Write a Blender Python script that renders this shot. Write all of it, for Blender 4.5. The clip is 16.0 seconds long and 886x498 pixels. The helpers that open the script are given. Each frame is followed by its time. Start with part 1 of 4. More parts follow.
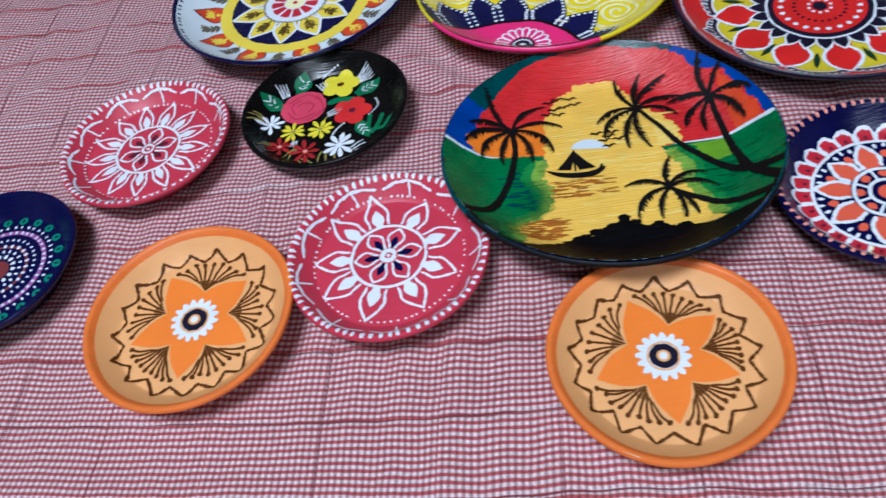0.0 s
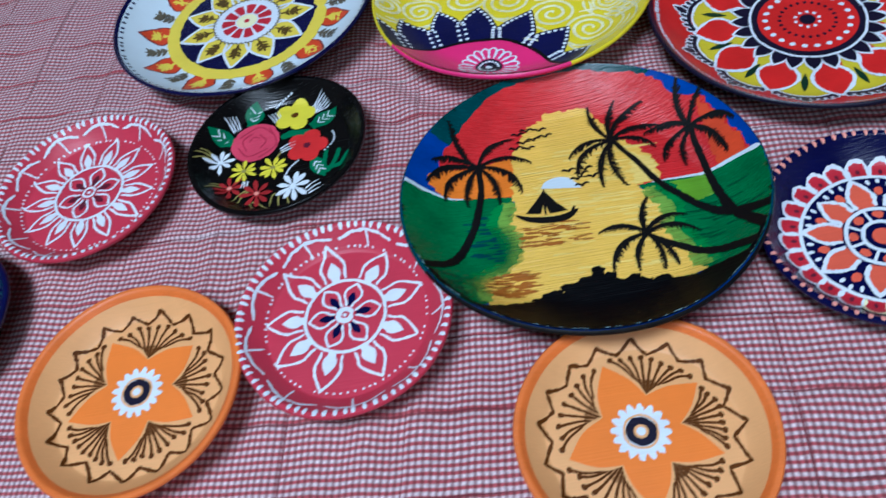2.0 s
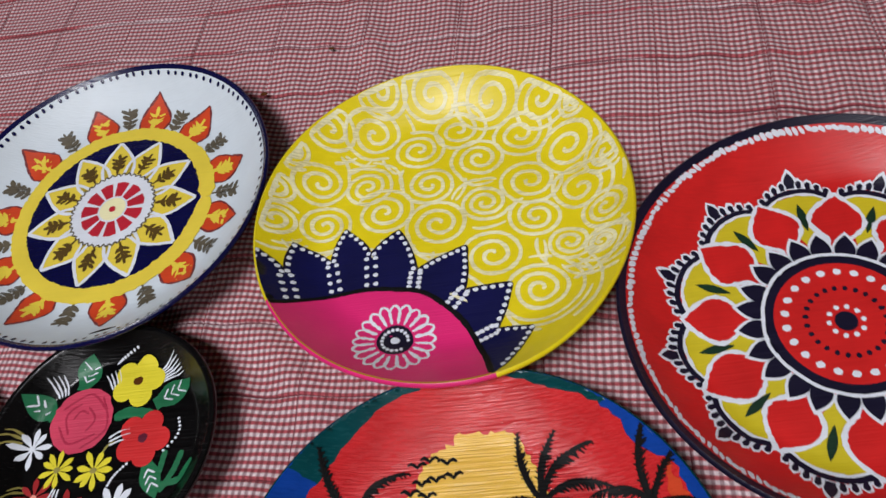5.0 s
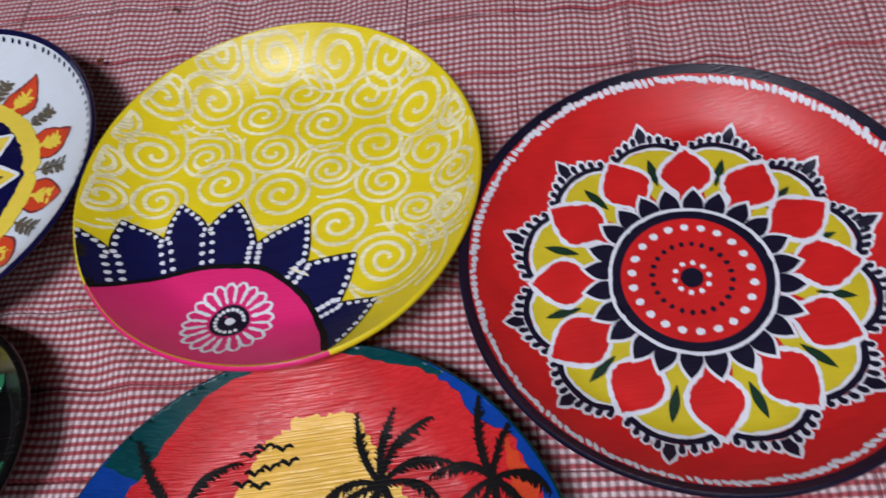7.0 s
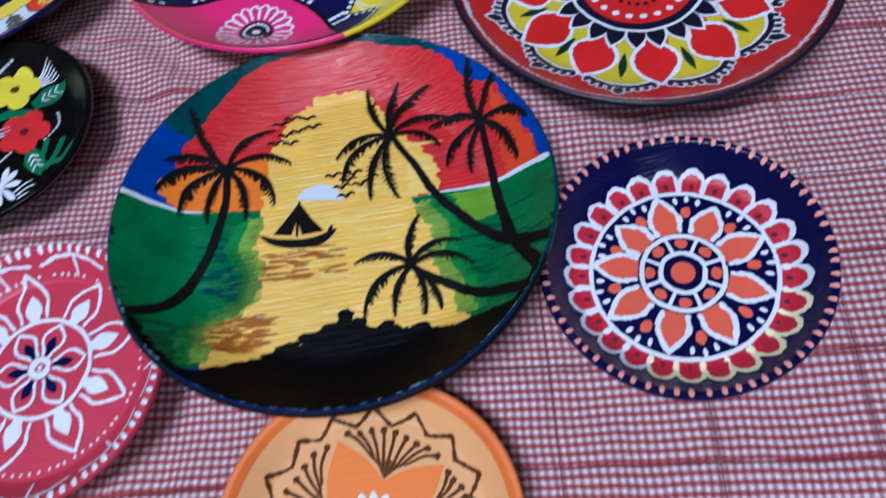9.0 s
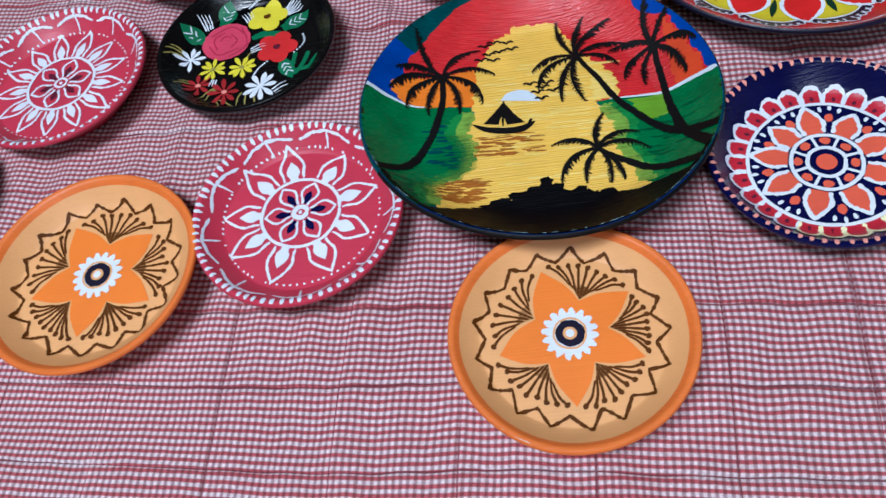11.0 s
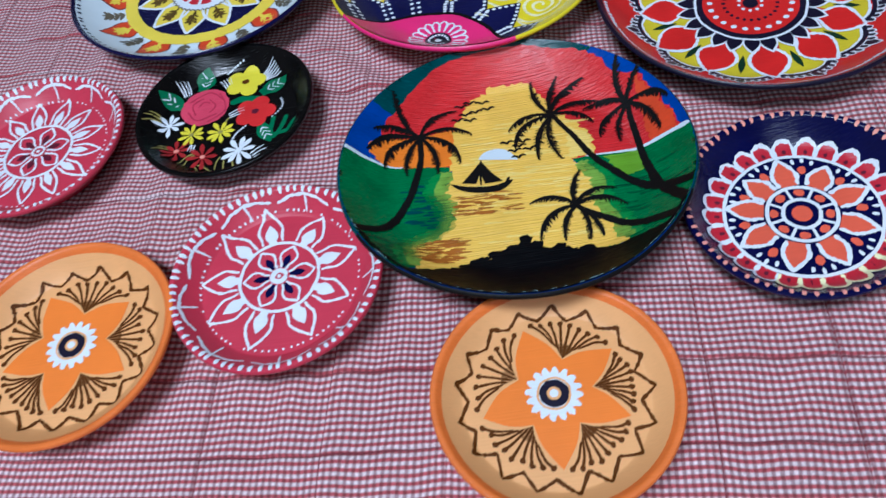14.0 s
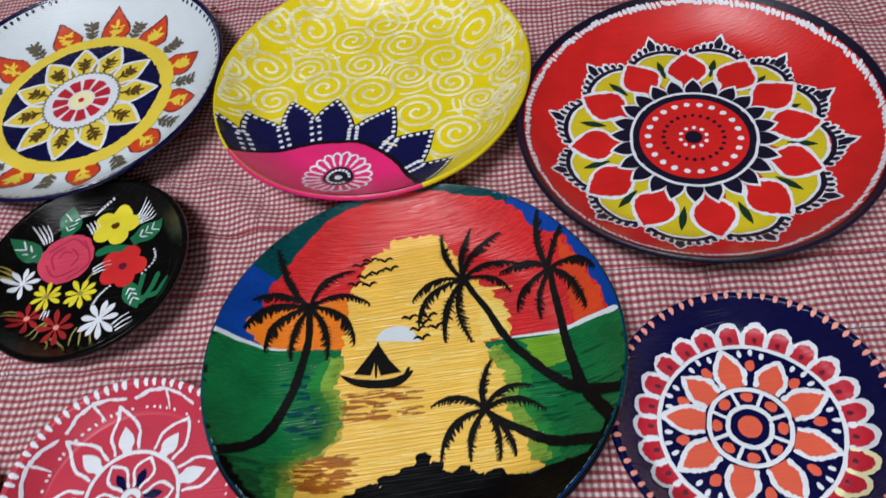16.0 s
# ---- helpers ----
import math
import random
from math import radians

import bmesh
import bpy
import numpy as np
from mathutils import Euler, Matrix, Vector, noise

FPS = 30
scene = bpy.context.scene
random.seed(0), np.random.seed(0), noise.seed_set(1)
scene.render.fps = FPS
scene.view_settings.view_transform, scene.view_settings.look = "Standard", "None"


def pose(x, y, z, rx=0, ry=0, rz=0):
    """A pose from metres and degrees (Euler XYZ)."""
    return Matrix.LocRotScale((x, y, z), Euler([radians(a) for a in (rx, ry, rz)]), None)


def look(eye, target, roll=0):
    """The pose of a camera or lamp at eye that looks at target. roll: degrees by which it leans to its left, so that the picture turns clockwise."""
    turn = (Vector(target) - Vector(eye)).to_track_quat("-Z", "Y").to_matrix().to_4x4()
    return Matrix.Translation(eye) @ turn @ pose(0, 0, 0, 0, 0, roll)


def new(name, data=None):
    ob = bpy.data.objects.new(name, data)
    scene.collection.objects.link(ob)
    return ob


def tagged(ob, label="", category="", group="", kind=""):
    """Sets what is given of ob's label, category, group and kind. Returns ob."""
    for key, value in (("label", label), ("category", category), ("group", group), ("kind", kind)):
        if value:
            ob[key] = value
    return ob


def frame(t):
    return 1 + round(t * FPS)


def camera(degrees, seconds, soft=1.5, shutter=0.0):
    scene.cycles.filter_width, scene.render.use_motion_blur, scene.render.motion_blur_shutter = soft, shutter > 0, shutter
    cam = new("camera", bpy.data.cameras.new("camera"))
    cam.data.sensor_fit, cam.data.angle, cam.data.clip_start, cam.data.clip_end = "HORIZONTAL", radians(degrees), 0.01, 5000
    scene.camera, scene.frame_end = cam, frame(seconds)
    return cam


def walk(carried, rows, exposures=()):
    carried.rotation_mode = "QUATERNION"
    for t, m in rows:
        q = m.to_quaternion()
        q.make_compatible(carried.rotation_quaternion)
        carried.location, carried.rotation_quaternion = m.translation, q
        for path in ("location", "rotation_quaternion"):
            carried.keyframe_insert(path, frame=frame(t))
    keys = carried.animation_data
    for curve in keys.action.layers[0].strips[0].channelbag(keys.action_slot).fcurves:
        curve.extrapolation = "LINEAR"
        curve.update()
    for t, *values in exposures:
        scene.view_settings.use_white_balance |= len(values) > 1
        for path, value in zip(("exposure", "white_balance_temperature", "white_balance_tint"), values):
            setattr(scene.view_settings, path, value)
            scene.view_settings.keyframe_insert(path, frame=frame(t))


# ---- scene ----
import mathutils

cam = camera(62.46, 16.0, 1.5, 0.4)
PATH = [
    (0, look((-0.0920, -0.3920, 0.4415), (-0.1296, -0.0865, 0.0475), -14.58)),
    (0.5, look((-0.1265, -0.3704, 0.4402), (-0.1810, -0.0734, 0.0417), -16.62)),
    (1, look((-0.1382, -0.3546, 0.4418), (-0.2005, -0.0616, 0.0415), -17.86)),
    (1.5, look((-0.1093, -0.3359, 0.4407), (-0.1608, -0.0415, 0.0399), -17.76)),
    (2, look((-0.0620, -0.3208, 0.4386), (-0.0987, -0.0313, 0.0326), -16.45)),
    (2.5, look((-0.0107, -0.2710, 0.4457), (-0.0477, 0.0150, 0.0373), -16.15)),
    (3, look((0.0377, -0.2296, 0.4414), (-0.0050, 0.0567, 0.0337), -16.52)),
    (3.5, look((0.0637, -0.1974, 0.4398), (0.0143, 0.0892, 0.0331), -17.05)),
    (4, look((0.0723, -0.1269, 0.4355), (0.0131, 0.1504, 0.0236), -18.92)),
    (4.2, look((0.0730, -0.0909, 0.4279), (0.0092, 0.1786, 0.0116), -19.98)),
    (4.5, look((0.0656, -0.0740, 0.4270), (0.0009, 0.1999, 0.0137), -19.46)),
    (5, look((0.0549, -0.0370, 0.4152), (-0.0105, 0.2328, -0.0006), -18.73)),
    (5.5, look((0.0490, -0.0199, 0.4064), (-0.0176, 0.2478, -0.0106), -17.86)),
    (6, look((0.0467, -0.0150, 0.4000), (-0.0187, 0.2514, -0.0180), -16.82)),
    (6.3, look((0.0444, -0.0037, 0.3886), (-0.0156, 0.2576, -0.0335), -15.68)),
    (6.5, look((0.0719, -0.0120, 0.3851), (0.0184, 0.2498, -0.0375), -15.94)),
    (7, look((0.1088, -0.0292, 0.3803), (0.0826, 0.2227, -0.0509), -14.60)),
    (7.5, look((0.1236, -0.0504, 0.3743), (0.1135, 0.1902, -0.0638), -14.10)),
    (8, look((0.1183, -0.0944, 0.3730), (0.1193, 0.1404, -0.0685), -13.10)),
    (8.5, look((0.0986, -0.1546, 0.3808), (0.1009, 0.0780, -0.0618), -12.39)),
    (9, look((0.0675, -0.2175, 0.3821), (0.0578, 0.0089, -0.0636), -12.80)),
    (9.5, look((0.0507, -0.2613, 0.3905), (0.0278, -0.0364, -0.0554), -13.18)),
    (10, look((0.0230, -0.2942, 0.4047), (-0.0070, -0.0580, -0.0350), -13.01)),
    (10.2, look((0.0052, -0.3048, 0.4081), (-0.0250, -0.0658, -0.0301), -12.42)),
    (10.5, look((-0.0067, -0.3307, 0.4249), (-0.0472, -0.0855, -0.0090), -14.40)),
    (11, look((-0.0283, -0.3493, 0.4333), (-0.0745, -0.0968, 0.0042), -15.90)),
    (11.5, look((-0.0411, -0.3644, 0.4409), (-0.0901, -0.1017, 0.0183), -17.06)),
    (12, look((-0.0469, -0.3762, 0.4461), (-0.0952, -0.1000, 0.0321), -17.73)),
    (12.3, look((-0.0609, -0.3673, 0.4369), (-0.0963, -0.0852, 0.0256), -16.01)),
    (12.5, look((-0.0576, -0.3691, 0.4389), (-0.0902, -0.0816, 0.0310), -15.83)),
    (13, look((-0.0538, -0.3751, 0.4465), (-0.0824, -0.0799, 0.0439), -14.71)),
    (13.5, look((-0.0485, -0.3736, 0.4400), (-0.0794, -0.0814, 0.0354), -14.10)),
    (14, look((-0.0233, -0.3434, 0.4325), (-0.0557, -0.0612, 0.0210), -14.12)),
    (14.5, look((0.0046, -0.2949, 0.4283), (-0.0263, -0.0223, 0.0102), -13.76)),
    (15, look((0.0254, -0.2501, 0.4299), (-0.0025, 0.0221, 0.0115), -12.81)),
    (15.5, look((0.0378, -0.2236, 0.4250), (0.0134, 0.0523, 0.0088), -12.49)),
    (16, look((0.0476, -0.1976, 0.4250), (0.0289, 0.0828, 0.0115), -12.72)),
]
WHITE_BALANCE = [(0.0, 0.21, 5650, 6), (0.8, 0.15, 5500, 8), (1.5, 0.1, 5200, 4), (2.2, 0.1, 5150, 1), (2.6, 0.09, 5150, 0), (3.0, 0.05, 5850, 7), (3.5, -0.03, 6250, 10),
                 (4.0, -0.02, 6750, 11), (6.5, -0.05, 6800, 16), (7.0, -0.03, 6450, 17), (7.5, -0.07, 5700, 16), (8.0, -0.17, 5200, 19), (8.5, -0.06, 5000, 16), (9.0, 0.06, 5300, 14),
                 (9.5, 0.2, 5600, 13), (10.2, 0.21, 5650, 9), (12.5, 0.2, 5550, 6), (13.5, 0.18, 5450, 5), (14.5, 0.18, 5350, 5), (15.0, 0.14, 5450, 5),
                 (15.5, 0.05, 6250, 10), (16.0, 0.05, 6650, 10)]
walk(cam, PATH, WHITE_BALANCE)

# ---------------------------------------------------------------- light
world = bpy.data.worlds.new("room_world")
scene.world = world
world.use_nodes = True
world.node_tree.nodes["Background"].inputs["Color"].default_value = (0.62, 0.70, 0.85, 1)
world.node_tree.nodes["Background"].inputs["Strength"].default_value = 0.025

# unseen key light just under the ceiling, placed to suit the plates' shadows
LAMP_AT = (-0.55, -0.75, 2.38)
lamp_data = bpy.data.lights.new("unseen_key_light", "AREA")
lamp_data.shape, lamp_data.size, lamp_data.size_y = "RECTANGLE", 0.9, 0.5
lamp_data.energy, lamp_data.color = 58.5, (0.90, 0.93, 1.0)
lamp = new("unseen_key_light", lamp_data)
lamp.matrix_world = look(LAMP_AT, (-0.05, 0.1, 0))
# added fill from the south, no opening modelled; gives far inner walls their sheen
unseen_fill_data = bpy.data.lights.new("unseen_fill_light", "AREA")
unseen_fill_data.shape, unseen_fill_data.size, unseen_fill_data.size_y = "RECTANGLE", 1.1, 0.9
unseen_fill_data.energy, unseen_fill_data.color = 16.5, (0.90, 0.93, 1.0)
unseen_fill_light = new("unseen_fill_light", unseen_fill_data)
unseen_fill_light.matrix_world = look((0.25, -2.12, 1.95), (0, 0.1, 0))


# ---------------------------------------------------------------- materials
def lin(r, g, b):
    """A colour from display values 0 to 255."""
    return tuple(((c / 255 + 0.055) / 1.055) ** 2.4 if c > 10 else c / 255 / 12.92 for c in (r, g, b))


def nodes_of(name):
    m = bpy.data.materials.new(name)
    m.use_nodes = True
    return m, m.node_tree.nodes, m.node_tree.links, m.node_tree.nodes["Principled BSDF"]


PAINTS = {}


def paint(name, rgb, rough=0.42, streak=0.35, vary=0.14, shine=0.4, dry=None):
    """Brushed acrylic paint: patchy colour, streaks of the brush in relief and in gloss."""
    if name in PAINTS:
        return PAINTS[name]
    m, n, l, b = nodes_of(name)
    co = n.new("ShaderNodeTexCoord")
    patch = n.new("ShaderNodeTexNoise")
    patch.inputs["Scale"].default_value, patch.inputs["Detail"].default_value = 45, 4
    l.new(co.outputs["Object"], patch.inputs["Vector"])
    stretch = n.new("ShaderNodeMapping")
    stretch.inputs["Rotation"].default_value = (0, 0, radians(6))
    stretch.inputs["Scale"].default_value = (22, 850, 300)
    l.new(co.outputs["Object"], stretch.inputs["Vector"])
    hair = n.new("ShaderNodeTexNoise")
    hair.inputs["Scale"].default_value, hair.inputs["Detail"].default_value = 1.0, 3
    l.new(stretch.outputs["Vector"], hair.inputs["Vector"])
    both = n.new("ShaderNodeMath")
    both.operation = "MULTIPLY_ADD"
    l.new(hair.outputs["Fac"], both.inputs[0])
    both.inputs[1].default_value = 0.6
    l.new(patch.outputs["Fac"], both.inputs[2])
    ramp = n.new("ShaderNodeMapRange")
    ramp.inputs["From Min"].default_value, ramp.inputs["From Max"].default_value = 0.5, 1.1
    ramp.inputs["To Min"].default_value, ramp.inputs["To Max"].default_value = 1 - vary, 1 + vary
    l.new(both.outputs[0], ramp.inputs["Value"])
    mul = n.new("ShaderNodeVectorMath")
    mul.operation = "SCALE"
    mul.inputs[0].default_value = lin(*rgb)
    l.new(ramp.outputs["Result"], mul.inputs["Scale"])
    l.new(mul.outputs["Vector"], b.inputs["Base Color"])
    b.inputs["Specular IOR Level"].default_value = shine
    gloss = n.new("ShaderNodeMapRange")
    gloss.inputs["To Min"].default_value, gloss.inputs["To Max"].default_value = rough - 0.12, rough + 0.14
    l.new(hair.outputs["Fac"], gloss.inputs["Value"])
    l.new(gloss.outputs["Result"], b.inputs["Roughness"])
    bump = n.new("ShaderNodeBump")
    bump.inputs["Strength"].default_value, bump.inputs["Distance"].default_value = streak, 0.0009
    l.new(hair.outputs["Fac"], bump.inputs["Height"])
    l.new(bump.outputs["Normal"], b.inputs["Normal"])
    if dry:
        thin = n.new("ShaderNodeMapRange")
        thin.interpolation_type = "SMOOTHSTEP"
        thin.inputs["From Min"].default_value, thin.inputs["From Max"].default_value = dry[0], dry[1]
        thin.inputs["To Min"].default_value, thin.inputs["To Max"].default_value = dry[2], 1.0
        l.new(both.outputs[0], thin.inputs["Value"])
        l.new(thin.outputs["Result"], b.inputs["Alpha"])
    PAINTS[name] = m
    return m


WHITE = paint("white_paint", (220, 226, 234), 0.48, 0.3, 0.09)
CREAM = paint("cream_paint", (240, 235, 186), 0.42, 0.3, 0.08)
GLOSS_BLACK = paint("gloss_black_paint", (5, 5, 6), 0.22, 0.35, 0.25, 0.5)
BLACK = paint("black_paint", (9, 9, 10), 0.55, 0.4, 0.25, 0.18)
NAVY = paint("navy_paint", (9, 11, 60), 0.19, 0.45, 0.22, 0.42)
INK = paint("ink_blue_paint", (20, 17, 40), 0.36, 0.35, 0.25, 0.35)
CRIMSON = paint("crimson_paint", (190, 52, 74), 0.42, 0.25, 0.08)
WINE = paint("wine_paint", (92, 22, 44), 0.42, 0.2, 0.1)
ORANGE = paint("orange_paint", (236, 126, 40), 0.5, 0.2, 0.06)
PEACH = paint("peach_paint", (228, 168, 108), 0.5, 0.2, 0.06)
TERRACOTTA = paint("terracotta_orange_paint", (224, 116, 48), 0.42, 0.35, 0.12)
BROWN = paint("brown_paint", (86, 46, 8), 0.55, 0.2, 0.2, 0.15)
SALMON = paint("salmon_paint", (232, 152, 136), 0.5, 0.2, 0.08)
CORAL = paint("coral_paint", (220, 92, 66), 0.45, 0.3, 0.1)
SCARLET = paint("scarlet_paint", (204, 34, 33), 0.36, 0.22, 0.14)
CHERRY = paint("cherry_paint", (186, 34, 52), 0.42, 0.3, 0.16)
MUSTARD = paint("mustard_paint", (204, 186, 36), 0.45, 0.3, 0.12)
LEMON = paint("lemon_paint", (228, 208, 28), 0.33, 0.25, 0.07)
HOT_PINK = paint("hot_pink_paint", (226, 42, 116), 0.36, 0.3, 0.06)
PALE = paint("pale_grey_white_paint", (208, 219, 226), 0.45, 0.3, 0.04)
GOLDEN = paint("golden_yellow_paint", (228, 204, 70), 0.42, 0.3, 0.07)
RUST = paint("rust_red_paint", (204, 66, 30), 0.45, 0.3, 0.18)
TWIG = paint("twig_grey_paint", (92, 84, 68), 0.5, 0.3, 0.3, 0.3, (0.5, 0.9, 0.5))
BARK = paint("bark_olive_paint", (84, 62, 18), 0.5, 0.3, 0.2)
ROSE = paint("rose_paint", (208, 66, 94), 0.42, 0.6, 0.14)
ROSE_DEEP = paint("deep_rose_paint", (176, 42, 72), 0.42, 0.5, 0.14)
LEAF = paint("leaf_green_paint", (20, 104, 66), 0.42, 0.4, 0.25)
DARK_LEAF = paint("dark_green_paint", (14, 48, 30), 0.42, 0.4, 0.25)
FLOWER_YELLOW = paint("flower_yellow_paint", (226, 212, 54), 0.42, 0.4, 0.1)
FLOWER_RED = paint("flower_red_paint", (204, 40, 42), 0.42, 0.4, 0.14)
DEEP_RED = paint("deep_red_paint", (158, 32, 36), 0.42, 0.4, 0.2)
OLIVE = paint("olive_paint", (150, 140, 74), 0.45, 0.3, 0.2)
SKY_RED = paint("sunset_red_paint", (202, 40, 44), 0.26, 1.0, 0.18, 0.4)
SKY_BLUE = paint("sunset_blue_paint", (6, 60, 146), 0.36, 0.5, 0.25, 0.2)
SKY_TEAL = paint("sunset_teal_paint", (2, 64, 68), 0.24, 0.45, 0.25, 0.24)
DRY_BLACK = paint("dry_black_paint", (9, 9, 10), 0.5, 0.4, 0.25, 0.18, (0.66, 0.86, 0.35))
BLEND_LIME = paint("blended_lime_paint", (120, 160, 62), 0.3, 0.5, 0.2, 0.3, (0.55, 1.0, 0.1))
BLEND_GREEN = paint("blended_green_paint", (34, 124, 58), 0.3, 0.5, 0.2, 0.3, (0.5, 0.95, 0.15))
DRY_EARTH = paint("dry_earth_paint", (158, 92, 28), 0.4, 0.7, 0.2, 0.3, (0.62, 0.84, 0.0))
SCROLL_WHITE = paint("thin_white_paint", (244, 240, 196), 0.38, 0.4, 0.06, 0.4, (0.35, 1.1, 0.32))
PETAL_NAVY = paint("petal_navy_paint", (13, 15, 66), 0.45, 0.3, 0.22, 0.2)
BROWN_WASH = paint("brown_wash_paint", (96, 58, 16), 0.5, 0.2, 0.2, 0.3, (0.6, 1.1, 0.1))
GLOW = paint("sunset_yellow_paint", (238, 192, 82), 0.26, 1.0, 0.10, 0.4)
GLOW_PALE = paint("pale_yellow_paint", (240, 208, 110), 0.26, 1.0, 0.08, 0.4)
GLOW_ORANGE = paint("sunset_orange_paint", (232, 124, 34), 0.29, 0.7, 0.12, 0.3)
SEA = paint("sea_green_paint", (10, 104, 56), 0.25, 0.7, 0.28, 0.34)
SEA_DARK = paint("dark_sea_green_paint", (6, 72, 42), 0.27, 0.5, 0.24, 0.25)
LIME = paint("lime_paint", (104, 154, 34), 0.36, 0.8, 0.2)
SHORE_BLACK = paint("shore_black_paint", (5, 6, 9), 0.42, 0.8, 0.25, 0.09)
CHIP_GLINT = paint("worn_rim_and_glint_paint", (120, 150, 160), 0.6, 0.3, 0.3)
BARE = paint("bare_clay", (214, 188, 168), 0.75, 0.3, 0.1)
PURPLE = paint("mauve_paint", (148, 84, 146), 0.45, 0.3, 0.15)
MAROON = paint("maroon_paint", (116, 46, 48), 0.5, 0.3, 0.12)
TEAL = paint("teal_green_paint", (22, 122, 98), 0.42, 0.3, 0.12)


CLOTH_TURN = radians(-6.6)
CHECK = {"X": 0.0045, "Y": 0.0049}
CELL = {"X": 0.0795, "Y": 0.0538}


def gingham():
    """Red and white checked cotton: weft rows of red, warp rows of grey, worn unevenly, with the weave in relief."""
    m, n, l, b = nodes_of("red_gingham_cotton")
    co = n.new("ShaderNodeTexCoord")
    weave = n.new("ShaderNodeUVMap")
    weave.uv_map = "weave"
    wobble = n.new("ShaderNodeTexNoise")
    wobble.inputs["Scale"].default_value, wobble.inputs["Detail"].default_value = 10, 4
    l.new(co.outputs["Object"], wobble.inputs["Vector"])
    shift = n.new("ShaderNodeVectorMath")
    shift.operation = "MULTIPLY_ADD"
    l.new(wobble.outputs["Color"], shift.inputs[0])
    shift.inputs[1].default_value = (0.008, 0.008, 0)
    l.new(weave.outputs["UV"], shift.inputs[2])
    jitter = n.new("ShaderNodeTexNoise")
    jitter.inputs["Scale"].default_value, jitter.inputs["Detail"].default_value = 110, 2
    l.new(co.outputs["Object"], jitter.inputs["Vector"])
    nudge = n.new("ShaderNodeVectorMath")
    nudge.operation = "MULTIPLY_ADD"
    l.new(jitter.outputs["Color"], nudge.inputs[0])
    nudge.inputs[1].default_value = (0.0007, 0.0007, 0)
    l.new(shift.outputs["Vector"], nudge.inputs[2])
    cut = n.new("ShaderNodeSeparateXYZ")
    l.new(nudge.outputs["Vector"], cut.inputs["Vector"])

    def stripe(axis, low, high):
        wave = n.new("ShaderNodeMath")
        wave.operation = "MULTIPLY"
        wave.inputs[1].default_value = 2 * math.pi / CHECK[axis]
        l.new(cut.outputs[axis], wave.inputs[0])
        sine = n.new("ShaderNodeMath")
        sine.operation = "SINE"
        l.new(wave.outputs[0], sine.inputs[0])
        step = n.new("ShaderNodeMapRange")
        step.interpolation_type = "SMOOTHSTEP"
        step.inputs["From Min"].default_value, step.inputs["From Max"].default_value = low, high
        l.new(sine.outputs[0], step.inputs["Value"])
        return step.outputs["Result"]

    weft, warp = stripe("Y", -0.65, 0.6), stripe("X", -0.6, 0.65)
    fade = n.new("ShaderNodeTexNoise")
    fade.inputs["Scale"].default_value, fade.inputs["Detail"].default_value = 3.5, 3
    l.new(co.outputs["Object"], fade.inputs["Vector"])
    red = n.new("ShaderNodeMix")
    red.data_type = "RGBA"
    red.inputs[6].default_value = (*lin(186, 90, 95), 1)
    red.inputs[7].default_value = (*lin(168, 72, 82), 1)
    l.new(fade.outputs["Fac"], red.inputs[0])
    rows = n.new("ShaderNodeMix")
    rows.data_type = "RGBA"
    rows.inputs[6].default_value = (*lin(220, 202, 204), 1)
    l.new(weft, rows.inputs[0])
    l.new(red.outputs[2], rows.inputs[7])
    grey = n.new("ShaderNodeMix")
    grey.data_type, grey.blend_type = "RGBA", "MULTIPLY"
    l.new(warp, grey.inputs[0])
    l.new(rows.outputs[2], grey.inputs[6])
    grey.inputs[7].default_value = (0.50, 0.41, 0.43, 1)
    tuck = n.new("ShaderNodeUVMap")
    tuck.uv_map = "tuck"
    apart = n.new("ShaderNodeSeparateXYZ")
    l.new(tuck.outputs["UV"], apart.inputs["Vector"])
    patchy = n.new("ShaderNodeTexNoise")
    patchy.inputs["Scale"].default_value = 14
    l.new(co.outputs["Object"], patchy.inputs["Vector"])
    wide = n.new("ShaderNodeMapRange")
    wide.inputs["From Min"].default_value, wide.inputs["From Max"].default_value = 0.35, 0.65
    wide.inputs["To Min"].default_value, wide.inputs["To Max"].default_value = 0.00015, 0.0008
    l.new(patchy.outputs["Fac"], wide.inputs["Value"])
    # narrow bands along the tucks, patchy in width, for the fold shadow
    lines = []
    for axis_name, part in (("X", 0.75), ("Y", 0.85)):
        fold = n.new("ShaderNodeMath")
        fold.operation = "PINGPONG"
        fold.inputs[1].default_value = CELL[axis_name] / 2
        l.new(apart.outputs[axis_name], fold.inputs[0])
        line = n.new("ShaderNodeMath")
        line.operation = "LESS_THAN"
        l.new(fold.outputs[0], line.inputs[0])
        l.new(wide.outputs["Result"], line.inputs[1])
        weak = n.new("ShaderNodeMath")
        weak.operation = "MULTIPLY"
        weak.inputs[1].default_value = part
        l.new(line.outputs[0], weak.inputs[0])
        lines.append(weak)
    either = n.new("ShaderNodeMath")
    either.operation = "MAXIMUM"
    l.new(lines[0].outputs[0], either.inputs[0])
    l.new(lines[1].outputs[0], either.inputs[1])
    # shadow of the folds, painted into the cotton as dark maroon lines
    crease_shade = n.new("ShaderNodeMix")
    crease_shade.data_type = "RGBA"
    l.new(either.outputs[0], crease_shade.inputs[0])
    l.new(grey.outputs[2], crease_shade.inputs[6])
    crease_shade.inputs[7].default_value = (*lin(104, 36, 46), 1)
    fleck = n.new("ShaderNodeTexNoise")
    fleck.inputs["Scale"].default_value, fleck.inputs["Detail"].default_value = 620, 2
    l.new(co.outputs["Object"], fleck.inputs["Vector"])
